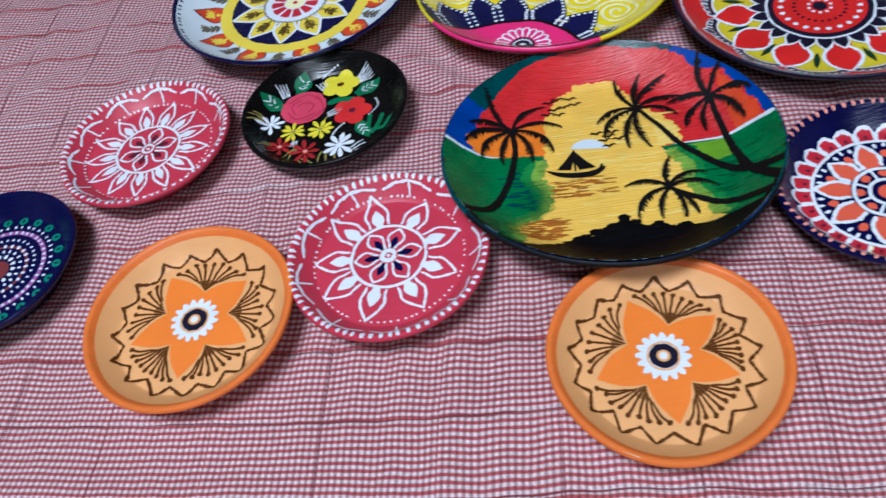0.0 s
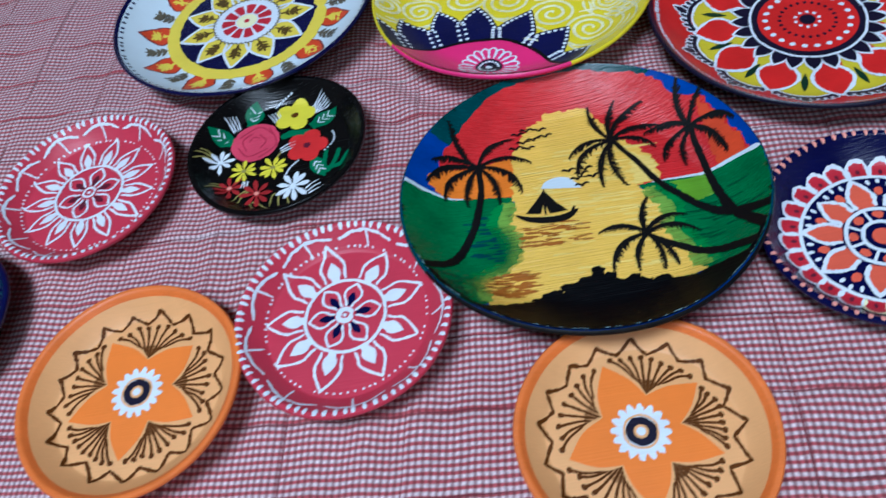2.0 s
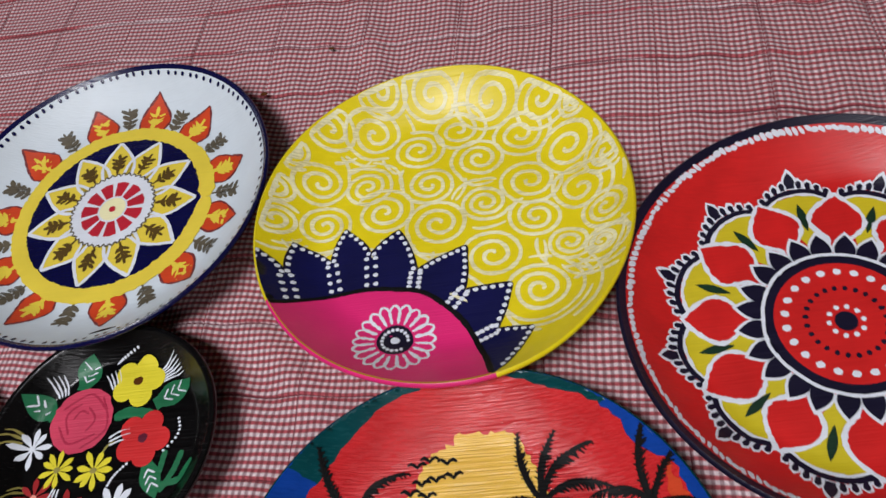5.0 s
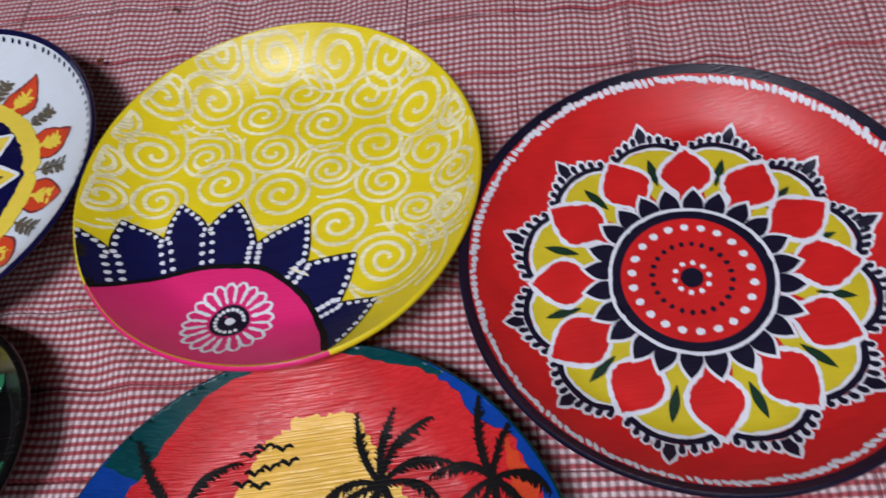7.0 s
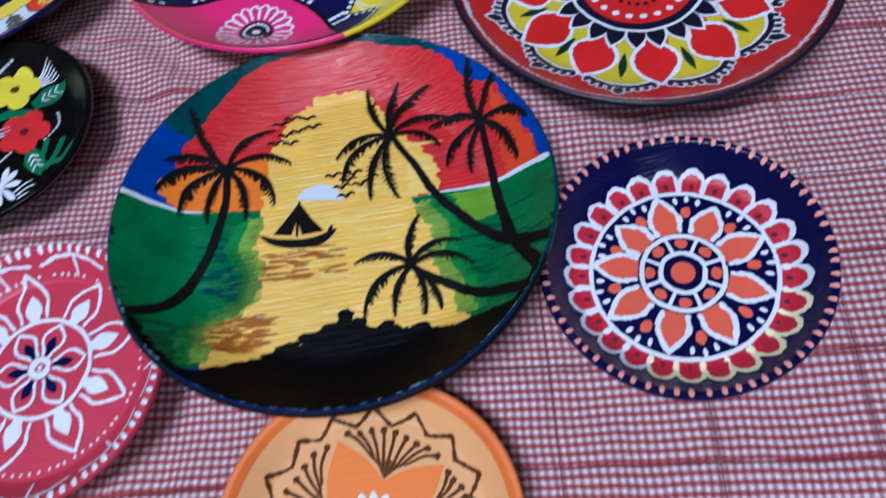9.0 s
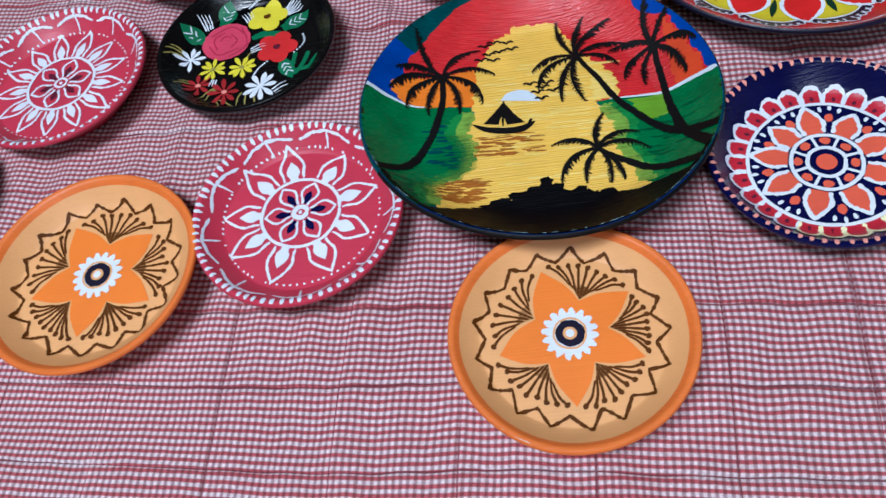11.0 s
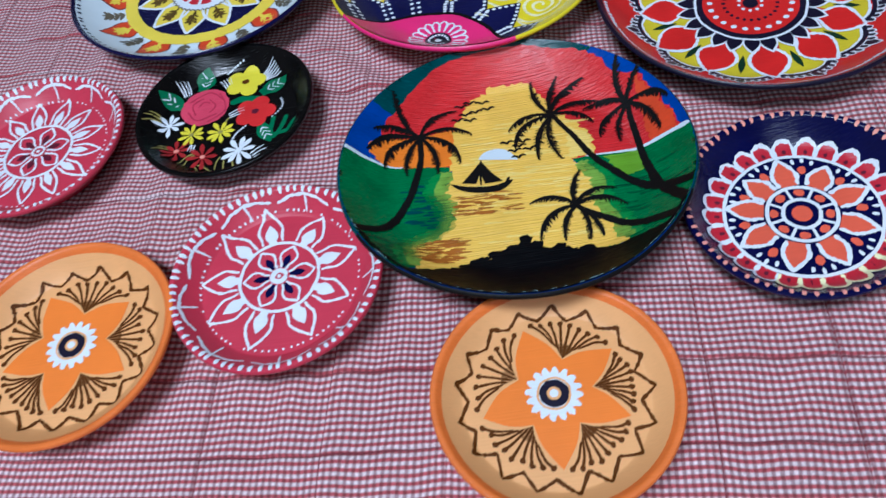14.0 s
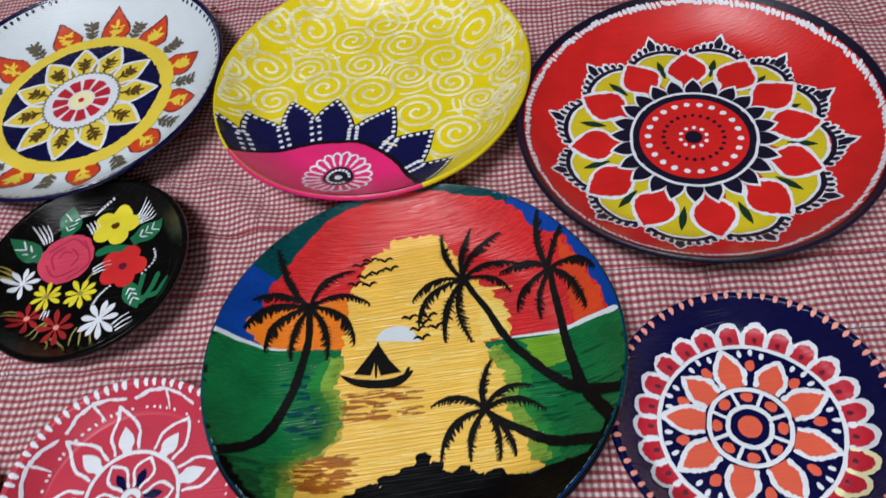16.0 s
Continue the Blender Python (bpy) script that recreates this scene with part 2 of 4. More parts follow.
    spread = n.new("ShaderNodeMapRange")
    spread.inputs["From Min"].default_value, spread.inputs["From Max"].default_value = 0.3, 0.7
    spread.inputs["To Min"].default_value, spread.inputs["To Max"].default_value = 0.78, 1.18
    l.new(fleck.outputs["Fac"], spread.inputs["Value"])
    grain = n.new("ShaderNodeVectorMath")
    grain.operation = "SCALE"
    l.new(crease_shade.outputs[2], grain.inputs[0])
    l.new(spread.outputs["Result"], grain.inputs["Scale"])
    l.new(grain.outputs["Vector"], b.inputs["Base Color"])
    b.inputs["Roughness"].default_value = 0.9
    b.inputs["Sheen Weight"].default_value = 0.15
    thread = n.new("ShaderNodeTexNoise")
    thread.inputs["Scale"].default_value = 1500
    l.new(co.outputs["Object"], thread.inputs["Vector"])
    pucker = n.new("ShaderNodeTexNoise")
    pucker.inputs["Scale"].default_value, pucker.inputs["Detail"].default_value = 130, 3
    l.new(co.outputs["Object"], pucker.inputs["Vector"])
    mix = n.new("ShaderNodeMath")
    mix.operation = "MULTIPLY_ADD"
    l.new(thread.outputs["Fac"], mix.inputs[0])
    mix.inputs[1].default_value = 0.25
    l.new(pucker.outputs["Fac"], mix.inputs[2])
    bump = n.new("ShaderNodeBump")
    bump.inputs["Strength"].default_value, bump.inputs["Distance"].default_value = 0.5, 0.0012
    l.new(mix.outputs[0], bump.inputs["Height"])
    l.new(bump.outputs["Normal"], b.inputs["Normal"])
    return m


def plain(name, rgb, rough=0.8, scale=6.0):
    m, n, l, b = nodes_of(name)
    co, no, mr, mul = n.new("ShaderNodeTexCoord"), n.new("ShaderNodeTexNoise"), n.new("ShaderNodeMapRange"), n.new("ShaderNodeVectorMath")
    no.inputs["Scale"].default_value, no.inputs["Detail"].default_value = scale, 6
    l.new(co.outputs["Object"], no.inputs["Vector"])
    mr.inputs["To Min"].default_value, mr.inputs["To Max"].default_value = 0.85, 1.1
    l.new(no.outputs["Fac"], mr.inputs["Value"])
    mul.operation = "SCALE"
    mul.inputs[0].default_value = lin(*rgb)
    l.new(mr.outputs["Result"], mul.inputs["Scale"])
    l.new(mul.outputs["Vector"], b.inputs["Base Color"])
    b.inputs["Roughness"].default_value = rough
    return m


# ---------------------------------------------------------------- mesh helpers
def smooth(a, b, x):
    t = np.clip((x - a) / (b - a), 0, 1)
    return t * t * (3 - 2 * t)


def mesh_part(name, verts, faces, mat, parent=None, label="", shade=True):
    me = bpy.data.meshes.new(name)
    me.from_pydata([tuple(map(float, v)) for v in verts], [], faces)
    me.update()
    if shade:
        me.polygons.foreach_set("use_smooth", [True] * len(me.polygons))
    me.materials.append(mat)
    ob = new(name, me)
    if parent is not None:
        ob.parent = parent
    return tagged(ob, label)


def box(name, lo, hi, mat, label, kind="structure"):
    bm = bmesh.new()
    bmesh.ops.create_cube(bm, size=1)
    for v in bm.verts:
        v.co = [lo[i] + (v.co[i] + 0.5) * (hi[i] - lo[i]) for i in range(3)]
    me = bpy.data.meshes.new(name)
    bm.to_mesh(me)
    bm.free()
    me.materials.append(mat)
    return tagged(new(name, me), label, kind=kind)


# ---------------------------------------------------------------- room and cloth
# unseen walls and ceiling added around the cloth, toned down to limit bounced light
PLASTER = plain("grey_beige_plaster", (112, 106, 100))
box("floor", (-2.2, -2.2, -0.20), (2.2, 2.2, -0.012), plain("grey_floor_tile", (150, 140, 130), 0.5), "plain grey floor under the checked cloth")
box("wall_west", (-2.32, -2.2, -0.2), (-2.2, 2.2, 2.5), PLASTER, "plain grey-beige wall, unseen, added to close the room")
box("wall_east", (2.2, -2.2, -0.2), (2.32, 2.2, 2.5), PLASTER, "plain grey-beige wall, unseen, added to close the room")
box("wall_north", (-2.32, 2.2, -0.2), (2.32, 2.32, 2.5), PLASTER, "plain grey-beige wall, unseen, added to close the room")
box("wall_south", (-2.32, -2.32, -0.2), (2.32, -2.2, 2.5), PLASTER, "plain grey-beige wall, unseen, added to close the room")
box("ceiling", (-2.32, -2.32, 2.5), (2.32, 2.32, 2.6), PLASTER, "plain grey-beige ceiling, unseen, added to close the room")


def cloth():
    """One sheet with pressed tucks along a square grid; finer mesh beside each tuck."""
    axes = []
    for cell, half in ((CELL["X"], 13), (CELL["Y"], 19)):
        axis, fine = [], round(cell / 0.0062)
        for k in range(-half, half + 1):
            c = k * cell
            axis += [c + d for d in (-0.0016, -0.0007, 0.0, 0.0007, 0.0016, 0.0045)]
            axis += [c + 0.0045 + (cell - 0.0061) * j / fine for j in range(1, fine)]
        axes.append(np.array(axis))
    u, v = np.meshgrid(*axes, indexing="ij")
    z = np.zeros_like(u)
    rng = np.random.RandomState(5)
    for _ in range(26):
        a, f = rng.uniform(0, math.pi), rng.uniform(6, 42)
        z += 0.0011 / (1 + f / 22) * np.sin(f * (u * math.cos(a) + v * math.sin(a)) + rng.uniform(0, 6.3))
    for _ in range(44):
        a, f = rng.uniform(-0.5, 0.9), rng.uniform(90, 200)
        cx, cy = rng.uniform(-0.7, 0.5), rng.uniform(-0.3, 0.6)
        z += 0.0013 * np.exp(-((u - cx) ** 2 + (v - cy) ** 2) / 0.012) * np.sin(f * (u * math.cos(a) + v * math.sin(a)))
    z *= 1.25
    for q, other, depth, size in ((u, v, 0.0017, CELL["X"]), (v, u, 0.0024, CELL["Y"])):
        cell = np.round(q / size)
        near = q - size * cell
        keep = 0.75 + 0.25 * np.sin(cell * 2.7 + other * 9 + 3 * np.sin(other * 5 + cell))
        z += depth * keep * (0.35 * np.exp(-((near - 0.0020) / 0.0018) ** 2) - 1.2 * np.exp(-(near / 0.0006) ** 2))
        z += 0.0008 * (1 - (2 * near / size) ** 2)
    z = z - np.quantile(z, 0.93) - 0.0006
    du = 0.0022 * np.sin(v * 11 + 1.3 * np.sin(u * 7)) + 0.0005 * np.sin(v * 31 + u * 9)
    dv = 0.0022 * np.sin(u * 12 + 1.1 * np.sin(v * 8)) + 0.0005 * np.sin(u * 29 + v * 14)
    m, n = u.shape
    verts = np.stack([u + du - 0.125, v + dv - 0.1445, z], -1).reshape(-1, 3)
    faces = [(i * n + j, (i + 1) * n + j, (i + 1) * n + j + 1, i * n + j + 1) for i in range(m - 1) for j in range(n - 1)]
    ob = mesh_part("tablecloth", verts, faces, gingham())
    corner = ((0, 0), (1, 0), (1, 1), (0, 1))
    raw = np.stack([np.stack([q[a:m - 1 + a, d:n - 1 + d] for q in (u, v)], -1) for a, d in corner], 2)
    slip = rng.uniform(-0.0011, 0.0011, (60, 2))
    middle = raw.mean(2)
    weave = raw.copy()
    for axis, name in enumerate("XY"):
        patch = np.floor(middle[..., axis] / CELL[name]).astype(int) + 30
        weave[..., axis] += 0.25 * CHECK[name] + slip[patch, axis][:, :, None]
    ob.data.uv_layers.new(name="weave").uv.foreach_set("vector", weave.astype(np.float32).ravel())
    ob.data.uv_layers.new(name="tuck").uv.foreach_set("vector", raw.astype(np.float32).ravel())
    ob.rotation_euler = (0, 0, CLOTH_TURN)
    return tagged(ob, "red and white gingham cotton cloth with pressed tucks, slightly wrinkled", "tablecloth")


cloth()


# ---------------------------------------------------------------- plates
class Plate:
    """A round dish with its own profile; designs are laid on it as thin coats of paint, in units of its radius."""

    def __init__(self, name, label, at, radius, rim, floor, big, base, wall=None, lip=None, foot=None, lip_from=0.93, lean=(0, 0), shift=(0, 0)):
        self.R, self.rim, self.floor, self.big = radius, rim, floor, big
        self.root = new(name)
        self.root.matrix_basis = Matrix.Translation(at) @ pose(0, 0, 0, lean[1], -lean[0], 0)
        self.shift = shift
        self.root.empty_display_size = 0.02
        tagged(self.root, label, "plate", "hand-painted plates laid on the cloth")
        self.rng = random.Random(name + label)
        flat = 0.66 if big else 0.74
        self.lathe("well", [flat * k / 8 for k in range(9)], base)
        self.lathe("inner_wall", [flat + (lip_from - flat) * k / 16 for k in range(17)], wall or base)
        self.lathe("lip", [lip_from + (0.985 - lip_from) * k / 6 for k in range(7)], lip or wall or base)
        self.under(foot or lip or wall or base)

    def z(self, r):
        if self.big:
            return self.floor + (self.rim - self.floor) * np.clip((r - 0.69) / 0.31, 0, 1.1) ** 1.55
        return self.floor + (self.rim - self.floor) * np.clip((r - 0.75) / 0.2, 0, 1) ** 1.2

    def lathe(self, name, radii, mat):
        seg = 160
        rows = [(r, float(self.z(r))) for r in radii]
        self.spin(name, rows, mat, seg)

    def spin(self, name, rows, mat, seg=160, label="", sector=None):
        verts, faces, first = [], [], None
        for r, z in rows:
            if r == 0:
                verts.append((0, 0, z))
                continue
            for k in range(seg):
                a = 2 * math.pi * k / seg
                wob = self.wob(a)
                verts.append((r * wob * self.R * math.cos(a), r * wob * self.R * math.sin(a), z))
        start = 1 if rows[0][0] == 0 else 0
        if start:
            faces += [(0, 1 + k, 1 + (k + 1) % seg) for k in range(seg)]
        for i in range(len(rows) - 1 - start):
            a, b = start + i * seg, start + (i + 1) * seg
            faces += [(a + k, b + k, b + (k + 1) % seg, a + (k + 1) % seg) for k in range(seg) if sector is None or (sector[0] <= 360 * k / seg < sector[1]) == sector[2]]
        mesh_part(name, verts, faces, mat, self.root, label)

    def wob(self, a):
        """How far the hand-shaped rim strays from a true circle."""
        return 1 + 0.004 * math.sin(3 * a + self.R * 90) + 0.003 * math.sin(5 * a + 1 + self.R * 300)

    def under(self, mat):
        top = float(self.z(0.985))
        foot = 0.50 if self.big else 0.74
        rows = [(0.985, top), (0.994, top - 0.0006), (0.999, top - 0.0018), (0.999, top - 0.003), (0.992, top - 0.0042)]
        for k in range(1, 9):
            r = 0.992 + (foot - 0.992) * k / 8
            rows.append((r, max(0.0004, float(self.z(r)) - 0.0055)))
        rows += [(foot - 0.01, 0.0), (foot - 0.06, 0.0)]
        if isinstance(mat, tuple):
            self.spin("underside", rows, mat[0], sector=(*mat[2], False))
            self.spin("edge_coat", rows[:9], mat[1], sector=(*mat[2], True))
            self.spin("underside", rows[8:], mat[0], sector=(*mat[2], True))
        else:
            self.spin("underside", rows, mat)

    def lay(self, x, y, lift):
        x, y = x + self.shift[0], y + self.shift[1]
        wob = self.wob(math.atan2(y, x))
        r = math.hypot(x, y) / wob
        if r > 0.985:
            x, y, r = x / r * 0.985, y / r * 0.985, 0.985
        z = float(self.z(r))
        slope = (float(self.z(r + 0.01)) - float(self.z(max(r - 0.01, 0)))) / ((0.02 if r > 0.01 else 0.01 + r) * self.R)
        n = Vector((-slope * x / r, -slope * y / r, 1) if r > 1e-6 else (0, 0, 1)).normalized()
        return Vector((x * self.R, y * self.R, z)) + n * lift

    def lift(self, layer):
        return 0.0003 + 0.00016 * layer

    def fill(self, name, polys, mat, layer=0, step=0.035, label="", on=None):
        verts, faces = [], []
        for poly in polys:
            p = np.array(poly, float)
            hop = np.hypot(*(np.roll(p, -1, 0) - p).T)
            p = np.concatenate([p[k] + (p[(k + 1) % len(p)] - p[k]) * np.arange(m)[:, None] / m for k, m in enumerate(np.ceil(hop / (1.2 * step)).astype(int).clip(1))])
            lo, hi = p.min(0), p.max(0)
            inner = []
            if (hi - lo).max() > 2.2 * step:
                gx, gy = np.meshgrid(np.arange(lo[0], hi[0], step) + step / 2, np.arange(lo[1], hi[1], step) + step / 2)
                q = np.stack([gx.ravel(), gy.ravel()], -1)
                a, b = p, np.roll(p, -1, 0)
                inside = np.zeros(len(q), bool)
                close = np.zeros(len(q), bool)
                for s, e in zip(a, b):
                    if s[1] != e[1]:
                        cross = (s[1] > q[:, 1]) != (e[1] > q[:, 1])
                        inside ^= cross & (q[:, 0] < (e[0] - s[0]) * (q[:, 1] - s[1]) / (e[1] - s[1]) + s[0])
                    close |= np.hypot(q[:, 0] - s[0], q[:, 1] - s[1]) < step * 0.3
                inner = q[inside & ~close].tolist()
            pts = [Vector(c) for c in p.tolist() + inner]
            out = mathutils.geometry.delaunay_2d_cdt(pts, [], [list(range(len(p)))], 1, 1e-6)
            base = len(verts)
            verts += [self.lay(c.x, c.y, self.lift(layer)) for c in out[0]]
            faces += [tuple(base + i for i in f) for f in out[2]]
        return mesh_part(name, verts, faces, mat, on or self.root, label)

    def stroke(self, name, lines, mat, layer=1, label="", on=None, ragged=0.12):
        """Brush lines: each a list of points and a width, or a width at either end."""
        verts, faces = [], []
        for pts, width in lines:
            w0, w1 = width if isinstance(width, tuple) else (width, width)
            p = resample(pts, 0.018)
            n = len(p)
            seed = self.rng.uniform(0, 99)
            p = p + np.array([noise.noise_vector((q[0] * 9, q[1] * 9, seed))[:2] for q in p]) * 0.006
            t = np.gradient(p, axis=0)
            t /= np.maximum(np.hypot(t[:, 0], t[:, 1]), 1e-9)[:, None]
            run = np.r_[0, np.cumsum(np.hypot(*np.diff(p, axis=0).T))]
            end = np.minimum(run, run[-1] - run)
            base = len(verts)
            for i in range(n):
                w = w0 + (w1 - w0) * run[i] / max(run[-1], 1e-9)
                w *= 0.5 * (1 + ragged * self.rng.uniform(-1, 1)) * min(1, 0.55 + 0.9 * end[i] / max(w, 1e-6))
                off = np.array([-t[i, 1], t[i, 0]]) * w
                verts += [self.lay(*(p[i] + off), self.lift(layer)), self.lay(*p[i], self.lift(layer) + 0.0001), self.lay(*(p[i] - off), self.lift(layer))]
            for i in range(n - 1):
                a = base + 3 * i
                faces += [(a, a + 1, a + 4, a + 3), (a + 1, a + 2, a + 5, a + 4)]
        return mesh_part(name, verts, faces, mat, on or self.root, label)

    def dots(self, name, spots, mat, layer=2, label="", on=None):
        """Dabs of paint: x, y, half length, half width, turn."""
        verts, faces = [], []
        for x, y, a, b, turn in spots:
            base = len(verts)
            verts.append(self.lay(x, y, self.lift(layer) + 0.0003))
            c, s = math.cos(turn), math.sin(turn)
            for k in range(10):
                g = 2 * math.pi * k / 10
                j = 1 + 0.12 * self.rng.uniform(-1, 1)
                dx, dy = a * j * math.cos(g), b * j * math.sin(g)
                verts.append(self.lay(x + c * dx - s * dy, y + s * dx + c * dy, self.lift(layer)))
            faces += [(base, base + 1 + k, base + 1 + (k + 1) % 10) for k in range(10)]
        return mesh_part(name, verts, faces, mat, on or self.root, label)

    def ring(self, name, r, width, mat, layer=1, cx=0.0, cy=0.0, label=""):
        pts = [(cx + (r + 0.006 * math.sin(4 * a) * self.rng.uniform(0.3, 1)) * math.cos(a), cy + r * math.sin(a)) for a in np.linspace(0, 2 * math.pi, 61)]
        pts[-1] = pts[0]
        return self.stroke(name, [(pts, width)], mat, layer, label, ragged=0.1)


def resample(pts, step):
    p = np.array(pts, float)
    run = np.r_[0, np.cumsum(np.hypot(*np.diff(p, axis=0).T))]
    n = max(2, int(run[-1] / step) + 1)
    s = np.linspace(0, run[-1], n)
    return np.stack([np.interp(s, run, p[:, 0]), np.interp(s, run, p[:, 1])], -1)


def spline(pts, n=8, closed=False):
    """Catmull-Rom through a few control points."""
    p = [np.array(c, float) for c in pts]
    k = len(p)
    out = []
    for i in range(k if closed else k - 1):
        a, b, c, d = (p[j % k] if closed else p[min(max(j, 0), k - 1)] for j in (i - 1, i, i + 1, i + 2))
        for t in np.arange(n) / n:
            out.append(0.5 * (2 * b + (c - a) * t + (2 * a - 5 * b + 4 * c - d) * t * t + (3 * b - a - 3 * c + d) * t ** 3))
    if not closed:
        out.append(p[-1])
    return [tuple(c) for c in out]


def pol(r, deg, cx=0.0, cy=0.0):
    return cx + r * math.cos(radians(deg)), cy + r * math.sin(radians(deg))


def petal(r0, r1, deg, half, cx=0.0, cy=0.0, fat=0.45, n=9, point=1.0, base=0.55):
    """Outline of a pointed petal from radius r0 to the tip at r1, half: its half width in units of the radius."""
    out = []
    for side in (1, -1):
        row = []
        for k in range(n + 1):
            t = k / n
            w = half * (math.sin(math.pi * min(t / (2 * fat), 0.5)) if t < fat else math.cos(math.pi / 2 * ((t - fat) / (1 - fat)) ** point))
            w = max(w, base * half) if t < fat else w
            row.append((r0 + (r1 - r0) * t, side * max(w, 0)))
        out += row if side == 1 else row[::-1][1:]
    c, s = math.cos(radians(deg)), math.sin(radians(deg))
    return [(cx + c * x - s * y, cy + s * x + c * y) for x, y in out]


def inset(poly, k):
    c = np.mean(poly, 0)
    return [tuple(c + (np.array(q) - c) * k) for q in poly]


def disc(r, cx=0.0, cy=0.0, n=36, teeth=0, depth=0.0, squash=1.0):
    out = []
    m = teeth * 6 if teeth else n
    for k in range(m):
        a = 2 * math.pi * k / m
        q = r + (depth * abs(math.sin(a * teeth / 2)) if teeth else 0)
        out.append((cx + q * math.cos(a), cy + squash * q * math.sin(a)))
    return out


def ragged(poly, amp, seed, step=0.02, across=1.0):
    """An outline roughened as by the hairs of a brush drawn sideways."""
    rnd = random.Random(seed)
    p = resample(list(poly) + [poly[0]], step)[:-1]
    return [(x + amp * rnd.uniform(-1, 1), y + across * 0.3 * amp * rnd.uniform(-1, 1)) for x, y in p]


# -- orange plates with a five-petalled star
def orange_plate(label, at, lean, radius, rim, star, zig, cx, cy):
    P = Plate("painted_plate", label, at, radius, rim, 0.0098, False, PEACH, PEACH, TERRACOTTA, TERRACOTTA, 0.905, lean)
    rnd = P.rng
    order = sorted(star)
    for i, a in enumerate(order):
        lo, hi = order[i - 1], order[(i + 1) % 5]
        left = a + ((hi - a) % 360) / 2
        right = a - ((a - lo) % 360) / 2
        tip = 0.62 + rnd.uniform(-0.02, 0.02)
        shape = [(cx, cy), pol(0.31, right, cx, cy)]
        shape += spline([pol(0.31, right, cx, cy), pol(0.45, right + 0.56 * ((a - right) % 360) - 1, cx, cy), pol(tip, a, cx, cy)], 5)[1:]
        shape += spline([pol(tip, a, cx, cy), pol(0.45, left - 0.56 * ((left - a) % 360) + 1, cx, cy), pol(0.31, left, cx, cy)], 5)[1:]
        P.fill("star_petal", [shape], ORANGE, 0, 0.06)
    lines, balls = [], []
    for i, a in enumerate(order):
        hi = order[(i + 1) % 5]
        gap = (hi - a) % 360
        mid = a + gap / 2
        P.fill("brown_wash", [[pol(0.32, mid, cx, cy), pol(0.44, mid - gap * 0.16, cx, cy), pol(0.46, mid, cx, cy), pol(0.44, mid + gap * 0.16, cx, cy)]], BROWN_WASH, 0.6, 0.05)
        for k in range(9):
            f = (k + 0.5) / 9 - 0.5
            ang = mid + f * gap * 0.92
            end = 0.63 + rnd.uniform(-0.025, 0.02)
            root = 0.33 + 0.26 * abs(f)
            lines.append((spline([pol(root, mid + f * gap * 0.42, cx, cy), pol((root + end) / 2 + 0.02, mid + f * gap * 0.70, cx, cy), pol(end, ang, cx, cy)], 4), (0.017, 0.025)))
            balls.append((*pol(end, ang, cx, cy), 0.027, 0.022, rnd.uniform(0, 3)))
    for line, ball in zip(lines, balls):
        stamen = P.stroke("stamen", [line], BROWN, 1)
        P.dots("stamen_tip", [ball], BROWN, 2, on=stamen)
    edge = []
    for k in range(17):
        a = zig + k * 360 / 17
        edge += [pol(0.80 + rnd.uniform(-0.015, 0.015), a + rnd.uniform(-1.5, 1.5), cx * 0.5, cy * 0.4), pol(0.685 + rnd.uniform(-0.015, 0.015), a + 180 / 17, cx, cy)]
    P.stroke("zigzag_border", [(edge + edge[:1], 0.028)], BROWN, 1, ragged=0.35)
    P.fill("white_gear", [ragged(disc(0.178, cx, cy, teeth=16, depth=0.06), 0.006, zig, 0.012, 3.0)], WHITE, 2)
    P.ring("centre_rim", 0.133, 0.018, PEACH, 3, cx, cy)
    P.fill("centre_disc", [ragged(disc(0.122, cx, cy), 0.006, star[0], 0.03, 3.0)], INK, 3)
    P.fill("centre_dot", [disc(0.058, cx, cy, 18)], PEACH, 4)
    P.fill("centre_spot", [disc(0.036, cx, cy, 14)], WHITE, 5)
    return P


worn = orange_plate("orange plate with a five-petalled star and brown zigzag border", (0.0018, -0.1739, -0.0002), (0.7, -1.5), 0.0754, 0.0235, [105, 31, 334, 267, 192], 82, -0.007, 0.033)
worn.stroke("bare_clay_chip", [([pol(0.994, g) for g in range(214, 246, 3)], (0.006, 0.02))], BARE, 1, "pale bare clay where the paint has worn off")
orange_plate("orange plate with a five-petalled star, bright orange lip", (-0.3222, -0.0883, 0.0005), (-0.7, 0.6), 0.0786, 0.0255, [120, 38, 329, 262, 196], 78, -0.01, 0.017)


